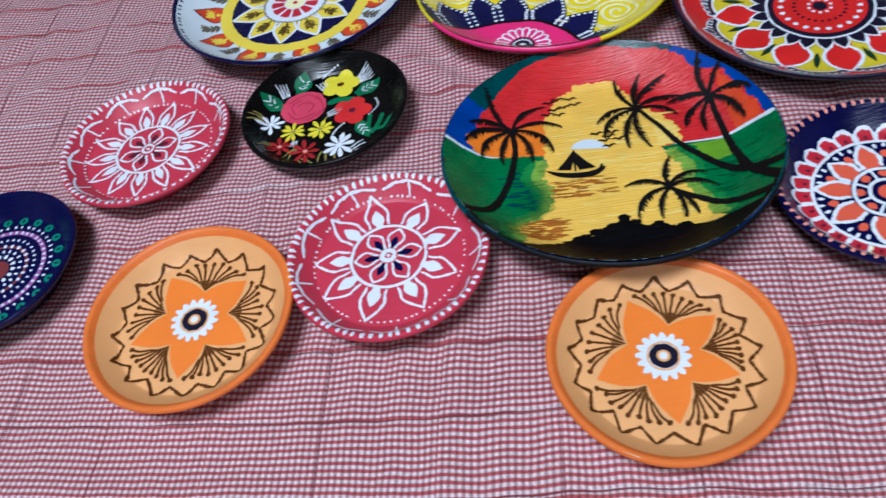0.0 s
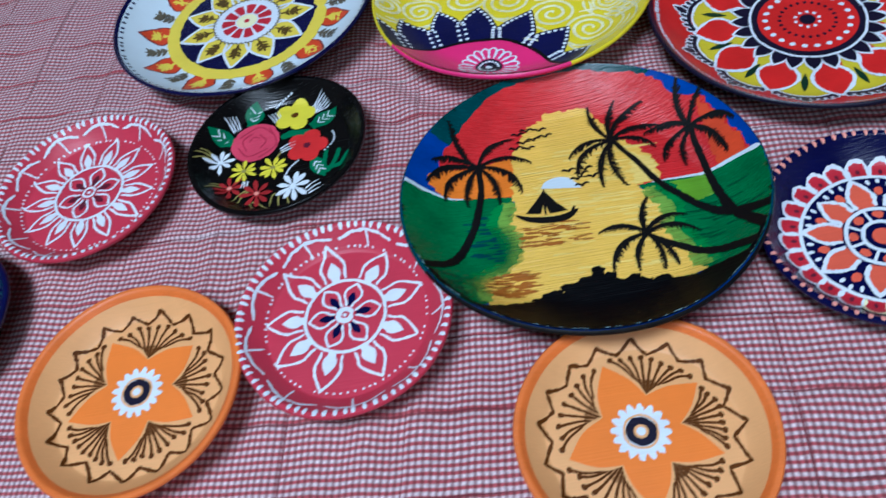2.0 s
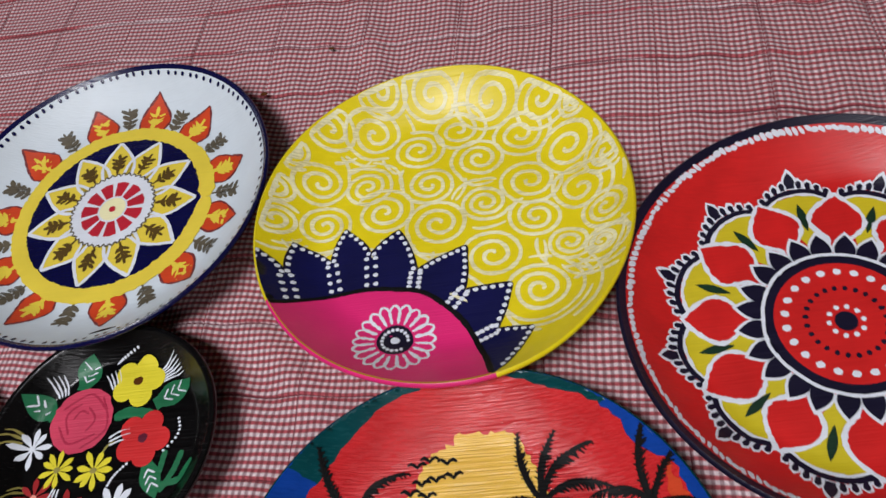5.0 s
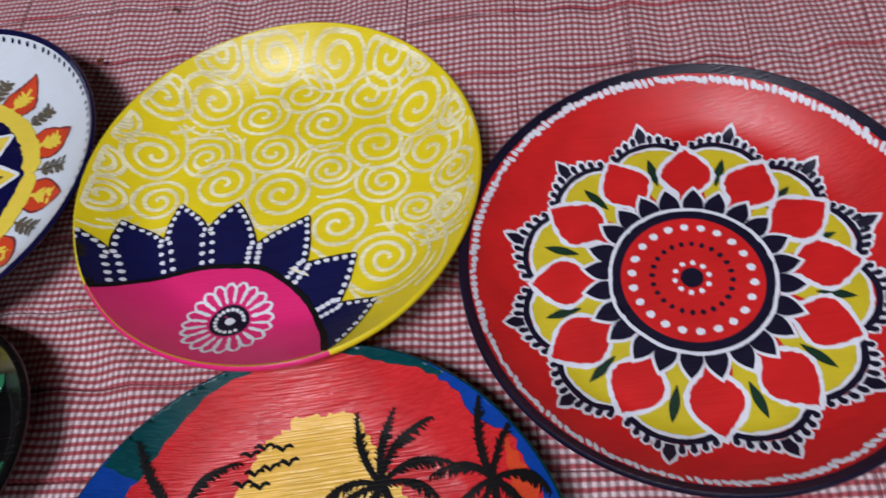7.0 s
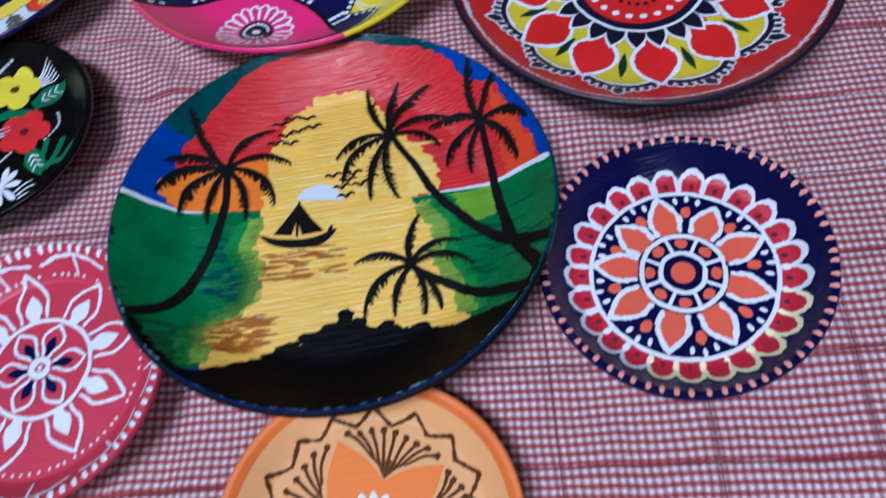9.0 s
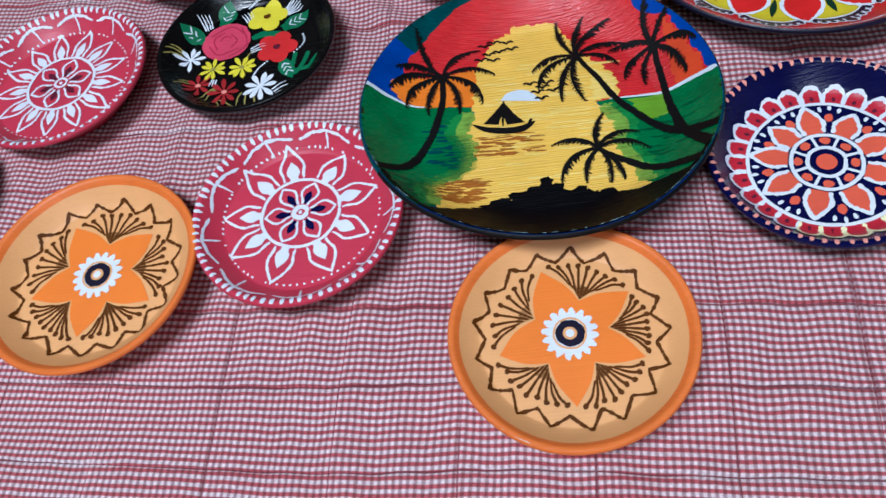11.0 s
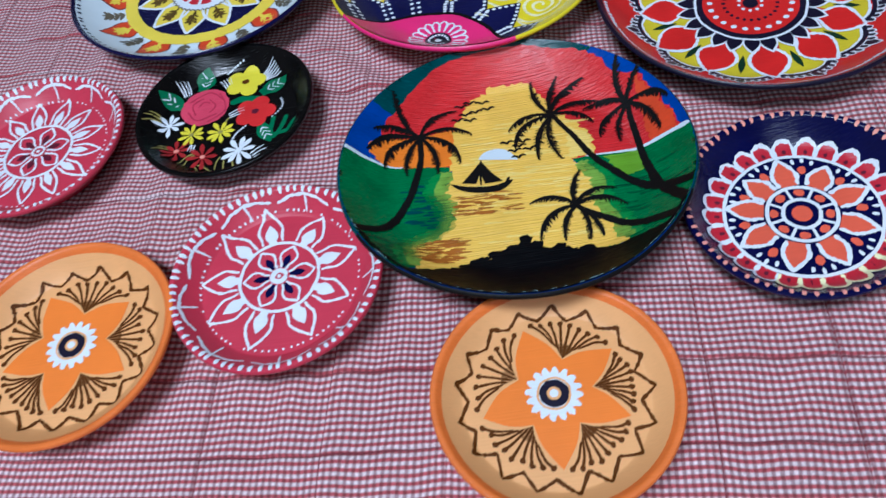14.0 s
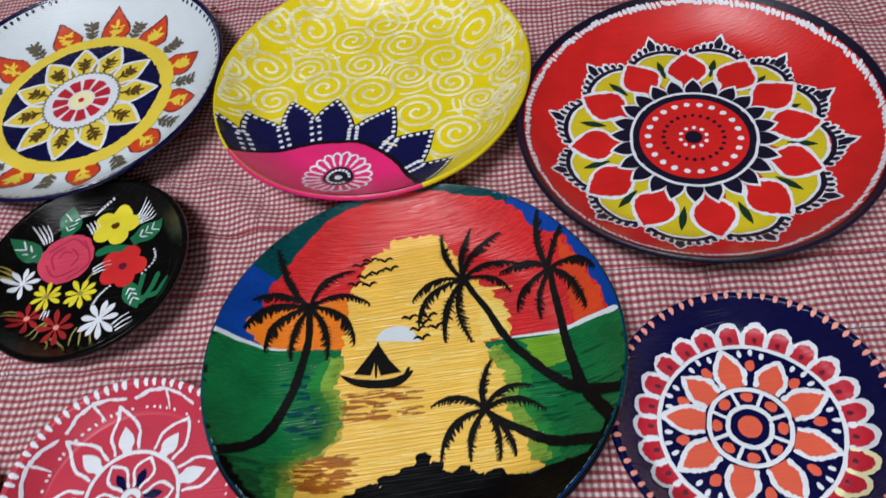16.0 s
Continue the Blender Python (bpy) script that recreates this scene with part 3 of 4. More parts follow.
# -- crimson plates with white petals
def crimson_plate(label, at, lean, radius, cx, cy, turns, tip, half, six, arrows, arrow_phase):
    P = Plate("painted_plate", label, at, radius, 0.0245, 0.0098, False, CRIMSON, CRIMSON, CRIMSON, CRIMSON, lean=lean)
    rnd = P.rng
    petals = len(turns)
    for a in turns:
        t = tip + rnd.uniform(-0.03, 0.03)
        out = petal(0.39, t, a, half, cx, cy, 0.36, 8, 0.9, 0.8)
        outline = P.stroke("petal_outline", [(out, 0.026)], WHITE, 1, ragged=0.25)
        P.fill("petal_heart", [petal(0.38, 0.40 + (t - 0.40) * 0.58, a, half * 0.55, cx, cy, 0.4, 6)], WHITE, 1, 0.06, on=outline)
    P.ring("inner_ring", 0.375, 0.032, WHITE, 2, cx, cy)
    for k in range(6):
        a = six + 60 * k + rnd.uniform(-3, 3)
        out = petal(0.09, 0.34, a, 0.084, cx, cy, 0.58, 6, 0.85, 0.3)
        outline = P.stroke("star_outline", [(out, 0.024)], WHITE, 2, ragged=0.25)
        P.fill("star_heart", [petal(0.10, 0.25, a, 0.036, cx, cy, 0.55, 5)], NAVY if petals == 9 else WINE, 1, 0.06, on=outline)
    P.ring("centre_ring", 0.062, 0.03 if petals == 13 else 0.05, WHITE, 3, cx, cy)
    P.dots("centre_dot", [(cx, cy, 0.02, 0.02, 0)], WHITE, 3)
    beads = []
    for k in range(76):
        a = 360 / 76 * k
        if rnd.random() < 0.94:
            beads.append((*pol(0.755, a + rnd.uniform(-1, 1), cx * 0.8, cy * 0.8), 0.013, 0.010, rnd.uniform(0, 3)))
    P.dots("dotted_circle", beads, WHITE, 2)
    for k in range(arrows):
        a = arrow_phase + 360 / arrows * k
        w = 360 / arrows
        P.stroke("arrow_mark", [([pol(0.915, a), pol(0.90, a + w * 0.22), pol(0.862, a + w * 0.46)], (0.024, 0.020)), ([pol(0.915, a), pol(0.90, a - w * 0.22), pol(0.868, a - w * 0.44)], (0.024, 0.018)), ([pol(0.915, a), pol(0.86, a - 1.2), pol(0.785, a - 2)], (0.024, 0.016))], WHITE, 1, ragged=0.3)
    dashes = []
    for k in range(72):
        a = 360 / 72 * k + rnd.uniform(-0.8, 0.8)
        dashes.append((*pol(0.958, a), 0.036 + rnd.uniform(-0.005, 0.004), 0.0205 + rnd.uniform(-0.003, 0.003), radians(a)))
    for dash in dashes:
        P.dots("rim_dash", [dash], WHITE, 2)
    return P


crimson_plate("crimson plate with nine white petals, tucked under the sunset plate", (-0.1737, -0.0597, -0.0004), (-0.4, 0.2), 0.0765, -0.016, 0.057, [101, 55, 15, 334, 295, 251, 212, 178, 137], 0.75, 0.122, 65, 9, 74)
crimson_plate("crimson plate with thirteen white petals and a white dashed rim", (-0.3905, 0.1085, 0.0006), (-0.2, -0.1), 0.0785, -0.04, 0.015, [102 + 27.7 * k for k in range(13)], 0.745, 0.085, 77, 11, 89)


# -- navy plate with a coral flower
def coral_flower_plate():
    P = Plate("painted_plate", "navy plate with a coral flower and salmon beaded rim", (0.1855, -0.0669, 0.0001), 0.0761, 0.0265, 0.0098, False, NAVY, lean=(4.3, -0.4))
    rnd = P.rng
    cx, cy = 0.008, -0.038
    for k in range(25):
        a = 69 + 14.4 * k + rnd.uniform(-1, 1)
        w = 0.083
        arch = spline([pol(0.66, a - 6.6, cx, cy), pol(0.75, a - 6.6, cx, cy), pol(0.805, a - 4, cx, cy), pol(0.825, a, cx, cy), pol(0.805, a + 4, cx, cy), pol(0.75, a + 6.6, cx, cy), pol(0.66, a + 6.6, cx, cy)], 3)
        scallop = P.fill("scallop", [arch], CHERRY, 0, 0.06)
        P.stroke("scallop_outline", [(arch, 0.032)], WHITE if not 11 < k < 19 else CREAM, 1, ragged=0.3, on=scallop)
        P.dots("scallop_seed", [(*pol(0.705, a, cx, cy), 0.026, 0.018, radians(a))], WINE, 1, on=scallop)
    P.ring("outer_ring", 0.645, 0.032, WHITE, 2, cx, cy)
    for a in (91, 50, 13, 331, 287, 244, 200, 161, 127):
        out = petal(0.31, 0.60 + rnd.uniform(-0.02, 0.03), a, 0.107, cx, cy, 0.32, 8, 0.95, 0.8)
        leaf = P.fill("petal", [out], CORAL, 1, 0.06)
        P.stroke("petal_outline", [(out, 0.036)], WHITE, 2, ragged=0.32, on=leaf)
    buds, grains = [], []
    for a in (110, 71, 32, 354, 310, 267, 223, 181, 145):
        buds.append((*pol(0.49, a, cx, cy), 0.05, 0.038, radians(a)))
        for d, r in ((-8, 0.595), (0, 0.60), (8, 0.595)):
            grains.append((*pol(r - 0.015 * abs(d) / 8, a + d, cx, cy), 0.03, 0.017, radians(a + d * 2)))
    for bud in buds:
        P.dots("bud", [bud], CORAL, 1)
    for grain in grains:
        P.dots("white_grain", [grain], WHITE, 2)
    P.ring("middle_ring", 0.29, 0.034, WHITE, 3, cx, cy)
    P.ring("inner_ring", 0.155, 0.034, WHITE, 3, cx, cy)
    for k in range(8):
        P.stroke("spoke", [([pol(0.16, 9 + 45 * k, cx, cy), pol(0.29, 9 + 45 * k, cx, cy)], 0.026)], WHITE, 2)
        P.dots("coral_cell", [(*pol(0.23, 31.5 + 45 * k, cx, cy), 0.038, 0.048, radians(31.5 + 45 * k))], CORAL, 1)
    P.fill("centre_disc", [disc(0.085, cx, cy, 20)], CORAL, 2)
    for k in range(66):
        P.dots("rim_bead", [(*pol(0.962, 360 / 66 * k + rnd.uniform(-0.7, 0.7)), 0.028, 0.018, radians(360 / 66 * k))], SALMON, 2)
    return P


coral_flower_plate()


# -- navy plate with rings of dots
def dot_ring_plate():
    P = Plate("painted_plate", "glossy navy plate with rings of white dots and green beads", (-0.5056, -0.0083, 0.0005), 0.0765, 0.0265, 0.0098, False, NAVY, lean=(0.1, -0.0))
    cx, cy = 0.013, 0.011
    P.fill("centre_disc", [disc(0.135, cx, cy, 24)], MAROON, 0)
    P.ring("mauve_ring", 0.525, 0.05, PURPLE, 0, cx, cy)
    P.ring("maroon_ring", 0.33, 0.03, MAROON, 0, cx, cy)
    for r, count, a, b in ((0.185, 15, 0.03, 0.022), (0.26, 20, 0.022, 0.015), (0.335, 24, 0.026, 0.019), (0.42, 36, 0.018, 0.014), (0.525, 44, 0.022, 0.016), (0.605, 46, 0.022, 0.014)):
        P.dots("dot_ring", [(*pol(r, 360 / count * k + P.rng.uniform(-1, 1), cx, cy), a, b, radians(360 / count * k)) for k in range(count)], WHITE, 2)
    for k in range(22):
        g = 80 + 360 / 22 * k
        bead = P.fill("green_bead", [disc(0.052, *pol(0.69, g, cx, cy), 12, squash=1.0)], TEAL, 1)
        P.dots("bead_eye", [(*pol(0.69, g, cx, cy), 0.026, 0.013, radians(g))], NAVY, 2, on=bead)
    return P


dot_ring_plate()


# -- black plate with flowers
def flower_plate():
    P = Plate("painted_plate", "black plate painted with a rose, daisies and green leaves", (-0.2247, 0.1138, -0.0001), 0.0765, 0.0245, 0.0085, False, GLOSS_BLACK, lean=(0.5, -0.5), shift=(-0.012, 0.027))
    rnd = P.rng

    def leaf(a, b, wide):
        a, b = np.array(a), np.array(b)
        d = b - a
        deg, size = math.degrees(math.atan2(d[1], d[0])), float(np.hypot(*d))
        blade = P.fill("leaf", [petal(0, size, deg, wide, a[0], a[1], 0.45, 8)], LEAF, 0, 0.06)
        veins = [([tuple(a + d * f), tuple(a + d * (f + 0.16) + s * np.array([-d[1], d[0]]) / size * wide * 0.55)], 0.014) for f in (0.25, 0.42, 0.6) for s in (1, -1)]
        P.stroke("leaf_vein", veins, WHITE, 1, ragged=0.3, on=blade)

    for a, b, w in (((-0.56, 0.27), (-0.80, 0.43), 0.11), ((-0.36, 0.48), (-0.27, 0.78), 0.11), ((0.35, 0.28), (0.66, 0.47), 0.11), ((0.36, -0.18), (0.50, -0.50), 0.09)):
        leaf(a, b, w)
    for line in [([(0.36, 0.2), (0.12, 0.24), (0.0, 0.2)], 0.09), ([(0.52, -0.45), (0.62, -0.28), (0.66, -0.13)], 0.05), ([(0.5, -0.4), (0.68, -0.36), (0.76, -0.2)], 0.05), ([(0.46, -0.42), (0.5, -0.25), (0.52, -0.12)], 0.05)]:
        P.stroke("green_stroke", [line], LEAF, 0)
    P.fill("rose", [ragged(disc(0.285, -0.30, 0.21, 30), 0.012, 3, 0.04)], ROSE, 1, 0.05)
    P.stroke("rose_shading", [(spline([pol(q, s, -0.3, 0.21), pol(q * 1.05, s + 60, -0.3, 0.21), pol(q, s + 130, -0.3, 0.21)], 6), 0.018) for q, s in ((0.22, 20), (0.2, 190), (0.15, 100), (0.12, 300), (0.08, 40), (0.25, 280))], ROSE_DEEP, 2)
    for cx, cy, r, mat, eye in ((0.16, 0.51, 0.24, FLOWER_YELLOW, BROWN), (0.30, 0.0, 0.24, FLOWER_RED, WINE)):
        for k in range(5):
            g = 70 + 72 * k + rnd.uniform(-5, 5)
            P.fill("flower_petal", [disc(r * 0.43, *pol(r * 0.58, g, cx, cy), 16)], mat, 2 + 0.3 * k, 0.06)
        P.fill("flower_middle", [disc(r * 0.36, cx, cy, 16)], mat, 3.6, 0.06)
        P.dots("flower_eye", [(cx, cy, 0.045, 0.04, 0)], eye, 4.2)

    def daisy(cx, cy, r, mat, count, middle):
        for k in range(count):
            g = 360 / count * k + rnd.uniform(-8, 8)
            P.fill("daisy_petal", [petal(0.02, r * rnd.uniform(0.85, 1.1), g, r * 0.15, cx, cy, 0.65, 5, 1.4, 0.3)], mat, 2 + 0.2 * k, 0.08)
        P.dots("daisy_eye", [(cx, cy, 0.03, 0.026, 0)], middle, 4.2)

    daisy(-0.69, 0.0, 0.17, WHITE, 8, WHITE)
    daisy(-0.41, -0.20, 0.16, FLOWER_YELLOW, 9, OLIVE)
    daisy(-0.08, -0.23, 0.18, FLOWER_YELLOW, 9, OLIVE)
    daisy(-0.56, -0.41, 0.17, DEEP_RED, 8, SALMON)
    daisy(-0.25, -0.56, 0.19, DEEP_RED, 8, SALMON)
    daisy(0.15, -0.55, 0.20, WHITE, 9, WHITE)
    tufts = []
    for x0, y0, x1, y1, count, spread in ((0.37, 0.53, 0.56, 0.62, 6, 0.07), (-0.03, 0.47, -0.10, 0.62, 4, 0.05), (-0.52, 0.44, -0.58, 0.60, 4, 0.05), (0.0, 0.0, 0.18, 0.05, 3, 0.04), (0.3, -0.66, 0.46, -0.58, 3, 0.05), (-0.38, -0.35, -0.40, -0.45, 3, 0.03)):
        for k in range(count):
            j = spread * (k / max(count - 1, 1) - 0.5) * 2
            dx, dy = x1 - x0, y1 - y0
            nx, ny = -dy / math.hypot(dx, dy) * j, dx / math.hypot(dx, dy) * j
            tufts.append((spline([(x0 + nx * 0.8, y0 + ny * 0.8), ((x0 + x1) / 2 + nx, (y0 + y1) / 2 + ny + 0.012), (x1 + nx * 1.2, y1 + ny * 1.2)], 4), (0.019, 0.009)))
    for line in tufts:
        P.stroke("white_hair", [line], WHITE, 2, ragged=0.3)
    blades = []
    for x0, y0, x1, y1 in ((-0.78, 0.05, -0.93, -0.02), (-0.78, 0.08, -0.92, 0.08), (-0.76, 0.1, -0.88, 0.14), (-0.66, -0.36, -0.78, -0.44), (-0.64, -0.34, -0.76, -0.36), (-0.36, -0.48, -0.52, -0.62), (-0.34, -0.5, -0.46, -0.66), (-0.3, -0.66, -0.10, -0.84), (-0.34, -0.66, -0.26, -0.82), (-0.05, -0.6, -0.10, -0.78), (0.0, -0.62, 0.0, -0.8), (0.08, -0.66, 0.12, -0.82), (-0.05, -0.12, 0.06, 0.0)):
        blades.append((spline([(x0, y0), ((x0 + x1) / 2 - 0.01, (y0 + y1) / 2 + 0.03), (x1, y1)], 4), (0.024, 0.010)))
    for line in blades:
        P.stroke("grass_blade", [line], OLIVE, 1, ragged=0.3)
    for a, b, bend in (((-0.07, 0.70), (0.14, 0.80), 0.04), ((0.59, 0.14), (0.50, -0.12), 0.06), ((0.07, -0.36), (0.20, -0.2), 0.02)):
        beads = []
        for k in range(9):
            t = k / 8
            beads.append((a[0] + (b[0] - a[0]) * t + bend * math.sin(math.pi * t) * (1 if a[0] > 0.5 else -1), a[1] + (b[1] - a[1]) * t, 0.013, 0.011, 0))
        P.dots("bead_row", beads, WHITE, 2)
    return P


flower_plate()


# -- white plate with a yellow ring
def leaf_ring_plate():
    P = Plate("painted_plate", "white plate with a yellow ring, red leaves and navy rim", (-0.2596, 0.3017, -0.0001), 0.1295, 0.0365, 0.0095, True, PALE, PALE, NAVY, NAVY, 0.965, (-0.4, -0.1), (-0.033, -0.01))
    rnd = P.rng
    turns = [78, 51, 17, 347, 316, 280, 243, 211, 178, 143, 108]
    for k, a in enumerate(turns):
        t = 0.84 + rnd.uniform(-0.02, 0.03)
        out = petal(0.58, t, a, 0.110, 0, 0, 0.36, 8, 0.8, 0.75)
        blade = P.fill("red_leaf", [out], RUST, 0, 0.05)
        P.stroke("leaf_edge", [(out, 0.012)], MAROON, 0.5, ragged=0.5, on=blade)
        veins = [([pol(0.62, a), pol(t - 0.08, a)], 0.026)]
        for f in (0.66, 0.69, 0.715):
            veins += [([pol(f, a), pol(f + 0.035, a + s * 4.2)], (0.036, 0.014)) for s in (1, -1)]
        P.stroke("leaf_vein", veins, GOLDEN, 1, ragged=0.3, on=blade)
        b = a - ((a - turns[(k + 1) % 11]) % 360) / 2
        twig = [([pol(0.62, b), pol(0.79, b)], (0.018, 0.016))]
        for f in (0.65, 0.685, 0.72, 0.75):
            twig += [([pol(f, b), pol(f + 0.03, b + s * 3.9)], (0.034, 0.022)) for s in (1, -1)]
        stem = P.stroke("twig", twig[:1], TWIG, 0, ragged=0.3)
        for line in twig[1:]:
            P.stroke("twig_leaf", [line], TWIG, 0.3, ragged=0.3, on=stem)
    P.fill("navy_disc", [disc(0.55, 0, 0, 64)], NAVY, 1, 0.06)
    P.ring("yellow_ring", 0.582, 0.098, GOLDEN, 2)
    for a in (96, 66, 34, 1, 326, 292, 259, 226, 191, 158, 126):
        out = petal(0.22, 0.525, a, 0.105, 0, 0, 0.30, 8, 0.9, 0.9)
        blade = P.fill("yellow_petal", [out], GOLDEN, 2, 0.06)
        P.stroke("petal_edge", [(out, 0.020)], WHITE, 3, ragged=0.2, on=blade)
        sprig = [([pol(0.27, a), pol(0.43, a)], 0.020)]
        for f in (0.31, 0.345, 0.375):
            sprig += [([pol(f, a), pol(f + 0.03, a + s * 7)], (0.034, 0.022)) for s in (1, -1)]
        P.stroke("sprig", sprig, BARK, 3, ragged=0.4, on=blade)
    P.fill("white_centre", [disc(0.262, 0, 0, 44)], WHITE, 4, 0.06)
    saw = [pol(0.272 if k % 2 else 0.248, 360 / 88 * k) for k in range(89)]
    P.stroke("saw_edge", [(saw, 0.011)], TWIG, 5)
    for k in range(11):
        a, b = 100 + 360 / 11 * k, 100 + 360 / 11 * (k + 0.80)
        P.fill("red_tooth", [[pol(0.095, a), pol(0.195, a + 1), pol(0.20, (a + b) / 2), pol(0.195, b - 1), pol(0.095, b)]], CHERRY, 5, 0.06)
    P.fill("cream_centre", [disc(0.082, 0, 0, 20)], CREAM, 5)
    P.dots("red_dot", [(0, 0, 0.022, 0.022, 0)], CHERRY, 6)
    P.shift = (0, 0)
    P.dots("dot_border", [(*pol(0.95, 360 / 104 * k + rnd.uniform(-0.6, 0.6)), 0.0115, 0.011, radians(360 / 104 * k)) for k in range(104)], NAVY, 1)
    return P


leaf_ring_plate()


# -- red plate with a lotus mandala
def lotus_plate():
    P = Plate("painted_plate", "large red plate with a lotus mandala and navy rim", (0.2221, 0.1486, 0.0008), 0.1274, 0.0365, 0.0095, True, SCARLET, SCARLET, INK, INK, 0.955, (1.8, -0.3))
    rnd = P.rng
    cx, cy = -0.02, -0.048
    turns = [77, 47, 21, 356, 327, 296, 264, 231, 201, 171, 138, 107]
    for k, a in enumerate(turns):
        gap = (a - turns[(k + 1) % 12]) % 360
        b, g = a - gap / 2, gap / 30
        fan = [pol(0.36, b - 3 * g, cx, cy)] + spline([pol(0.42, b - 4 * g, cx, cy), pol(0.55, b - 9 * g, cx, cy), pol(0.66, b - 14 * g, cx, cy)], 4)
        fan += [pol(0.69, b - 8 * g, cx, cy), pol(0.70, b, cx, cy), pol(0.69, b + 8 * g, cx, cy)]
        fan += spline([pol(0.66, b + 14 * g, cx, cy), pol(0.55, b + 9 * g, cx, cy), pol(0.42, b + 4 * g, cx, cy)], 4) + [pol(0.36, b + 3 * g, cx, cy)]
        field = P.fill("yellow_fan", [fan], MUSTARD, 0, 0.028)
        P.fill("fan_seed", [petal(0.49, 0.65, b, 0.021, cx, cy, 0.5, 6, 1.0, 0.1)], DARK_LEAF, 2, 0.028, on=field)
        arc = spline([pol(0.675, b - 14 * g, cx, cy), pol(0.715, b - 7 * g, cx, cy), pol(0.725, b, cx, cy), pol(0.715, b + 7 * g, cx, cy), pol(0.675, b + 14 * g, cx, cy)], 4)
        band = P.stroke("fan_arc", [(arc, 0.026)], INK, 2)
        P.stroke("fan_arc_edge", [(inset_arc(arc, 0.97, cx, cy), 0.018), (inset_arc(arc, 1.03, cx, cy), 0.018)], WHITE, 1, ragged=0.35, on=band)
        for j in range(-4, 5):
            c = b + j * 3.05 * g
            base = 0.737 - 0.0028 * j * j
            size = 0.098 if j == 0 else 0.056 - 0.003 * abs(j)
            tooth = petal(base, base + size, c, 0.032 if j == 0 else 0.0165, cx, cy, 0.4 if j == 0 else 0.55, 5, 1.0 if j == 0 else 1.8, 0.75)
            lobe = P.fill("lobe", [inset(tooth, 0.82)], INK, 2, 0.06)
            P.stroke("lobe_outline", [(tooth, 0.015)], WHITE, 1, ragged=0.4, on=lobe)
    for a in turns:
        out = petal(0.40, 0.70 + rnd.uniform(-0.015, 0.02), a, 0.120, cx, cy, 0.45, 9, 0.95, 0.3)
        blade = P.fill("lotus_petal", [out], SCARLET, 3, 0.028)
        P.stroke("lotus_outline", [(out, 0.021)], WHITE, 4, ragged=0.4, on=blade)
    P.fill("white_disc", [disc(0.345, cx, cy, 60)], WHITE, 3, 0.06)
    for k in range(24):
        a = 74 + 15 * k + rnd.uniform(-1, 1)
        tooth = petal(0.33, 0.455, a, 0.046, cx, cy, 0.25, 5, 1.2)
        edge = P.fill("tooth_edge", [petal(0.33, 0.475, a, 0.056, cx, cy, 0.25, 5, 1.2)], WHITE, 4, 0.06)
        P.fill("tooth", [tooth], INK, 5, 0.06, on=edge)
    P.ring("white_ring", 0.346, 0.016, WHITE, 6, cx, cy)
    P.fill("navy_disc", [disc(0.338, cx, cy, 60)], INK, 5, 0.06)
    P.fill("red_disc", [disc(0.297, cx, cy, 60)], SCARLET, 6, 0.06)
    P.dots("white_dot_circle", [(*pol(0.25, 360 / 22 * k, cx, cy), 0.019, 0.017, 0) for k in range(22)], WHITE, 7)
    P.dots("black_dot_circle", [(*pol(0.165, 360 / 24 * k, cx, cy), 0.013, 0.011, radians(15 * k)) for k in range(24)], INK, 7)
    P.dots("small_dot_circle", [(*pol(0.072, 36 * k, cx, cy), 0.012, 0.012, 0) for k in range(10)], WHITE, 7)
    P.fill("centre_disc", [disc(0.048, cx, cy, 18)], INK, 7)
    edge = [(*pol(0.94 + rnd.uniform(-0.004, 0.004), 360 / 190 * k), rnd.uniform(0.016, 0.023), rnd.uniform(0.008, 0.013), radians(360 / 190 * k + 62 + rnd.uniform(-24, 24))) for k in range(190)]
    P.dots("rope_border", edge, WHITE, 2)
    return P


def inset_arc(arc, k, cx, cy):
    return [(cx + (x - cx) * k, cy + (y - cy) * k) for x, y in arc]


lotus_plate()


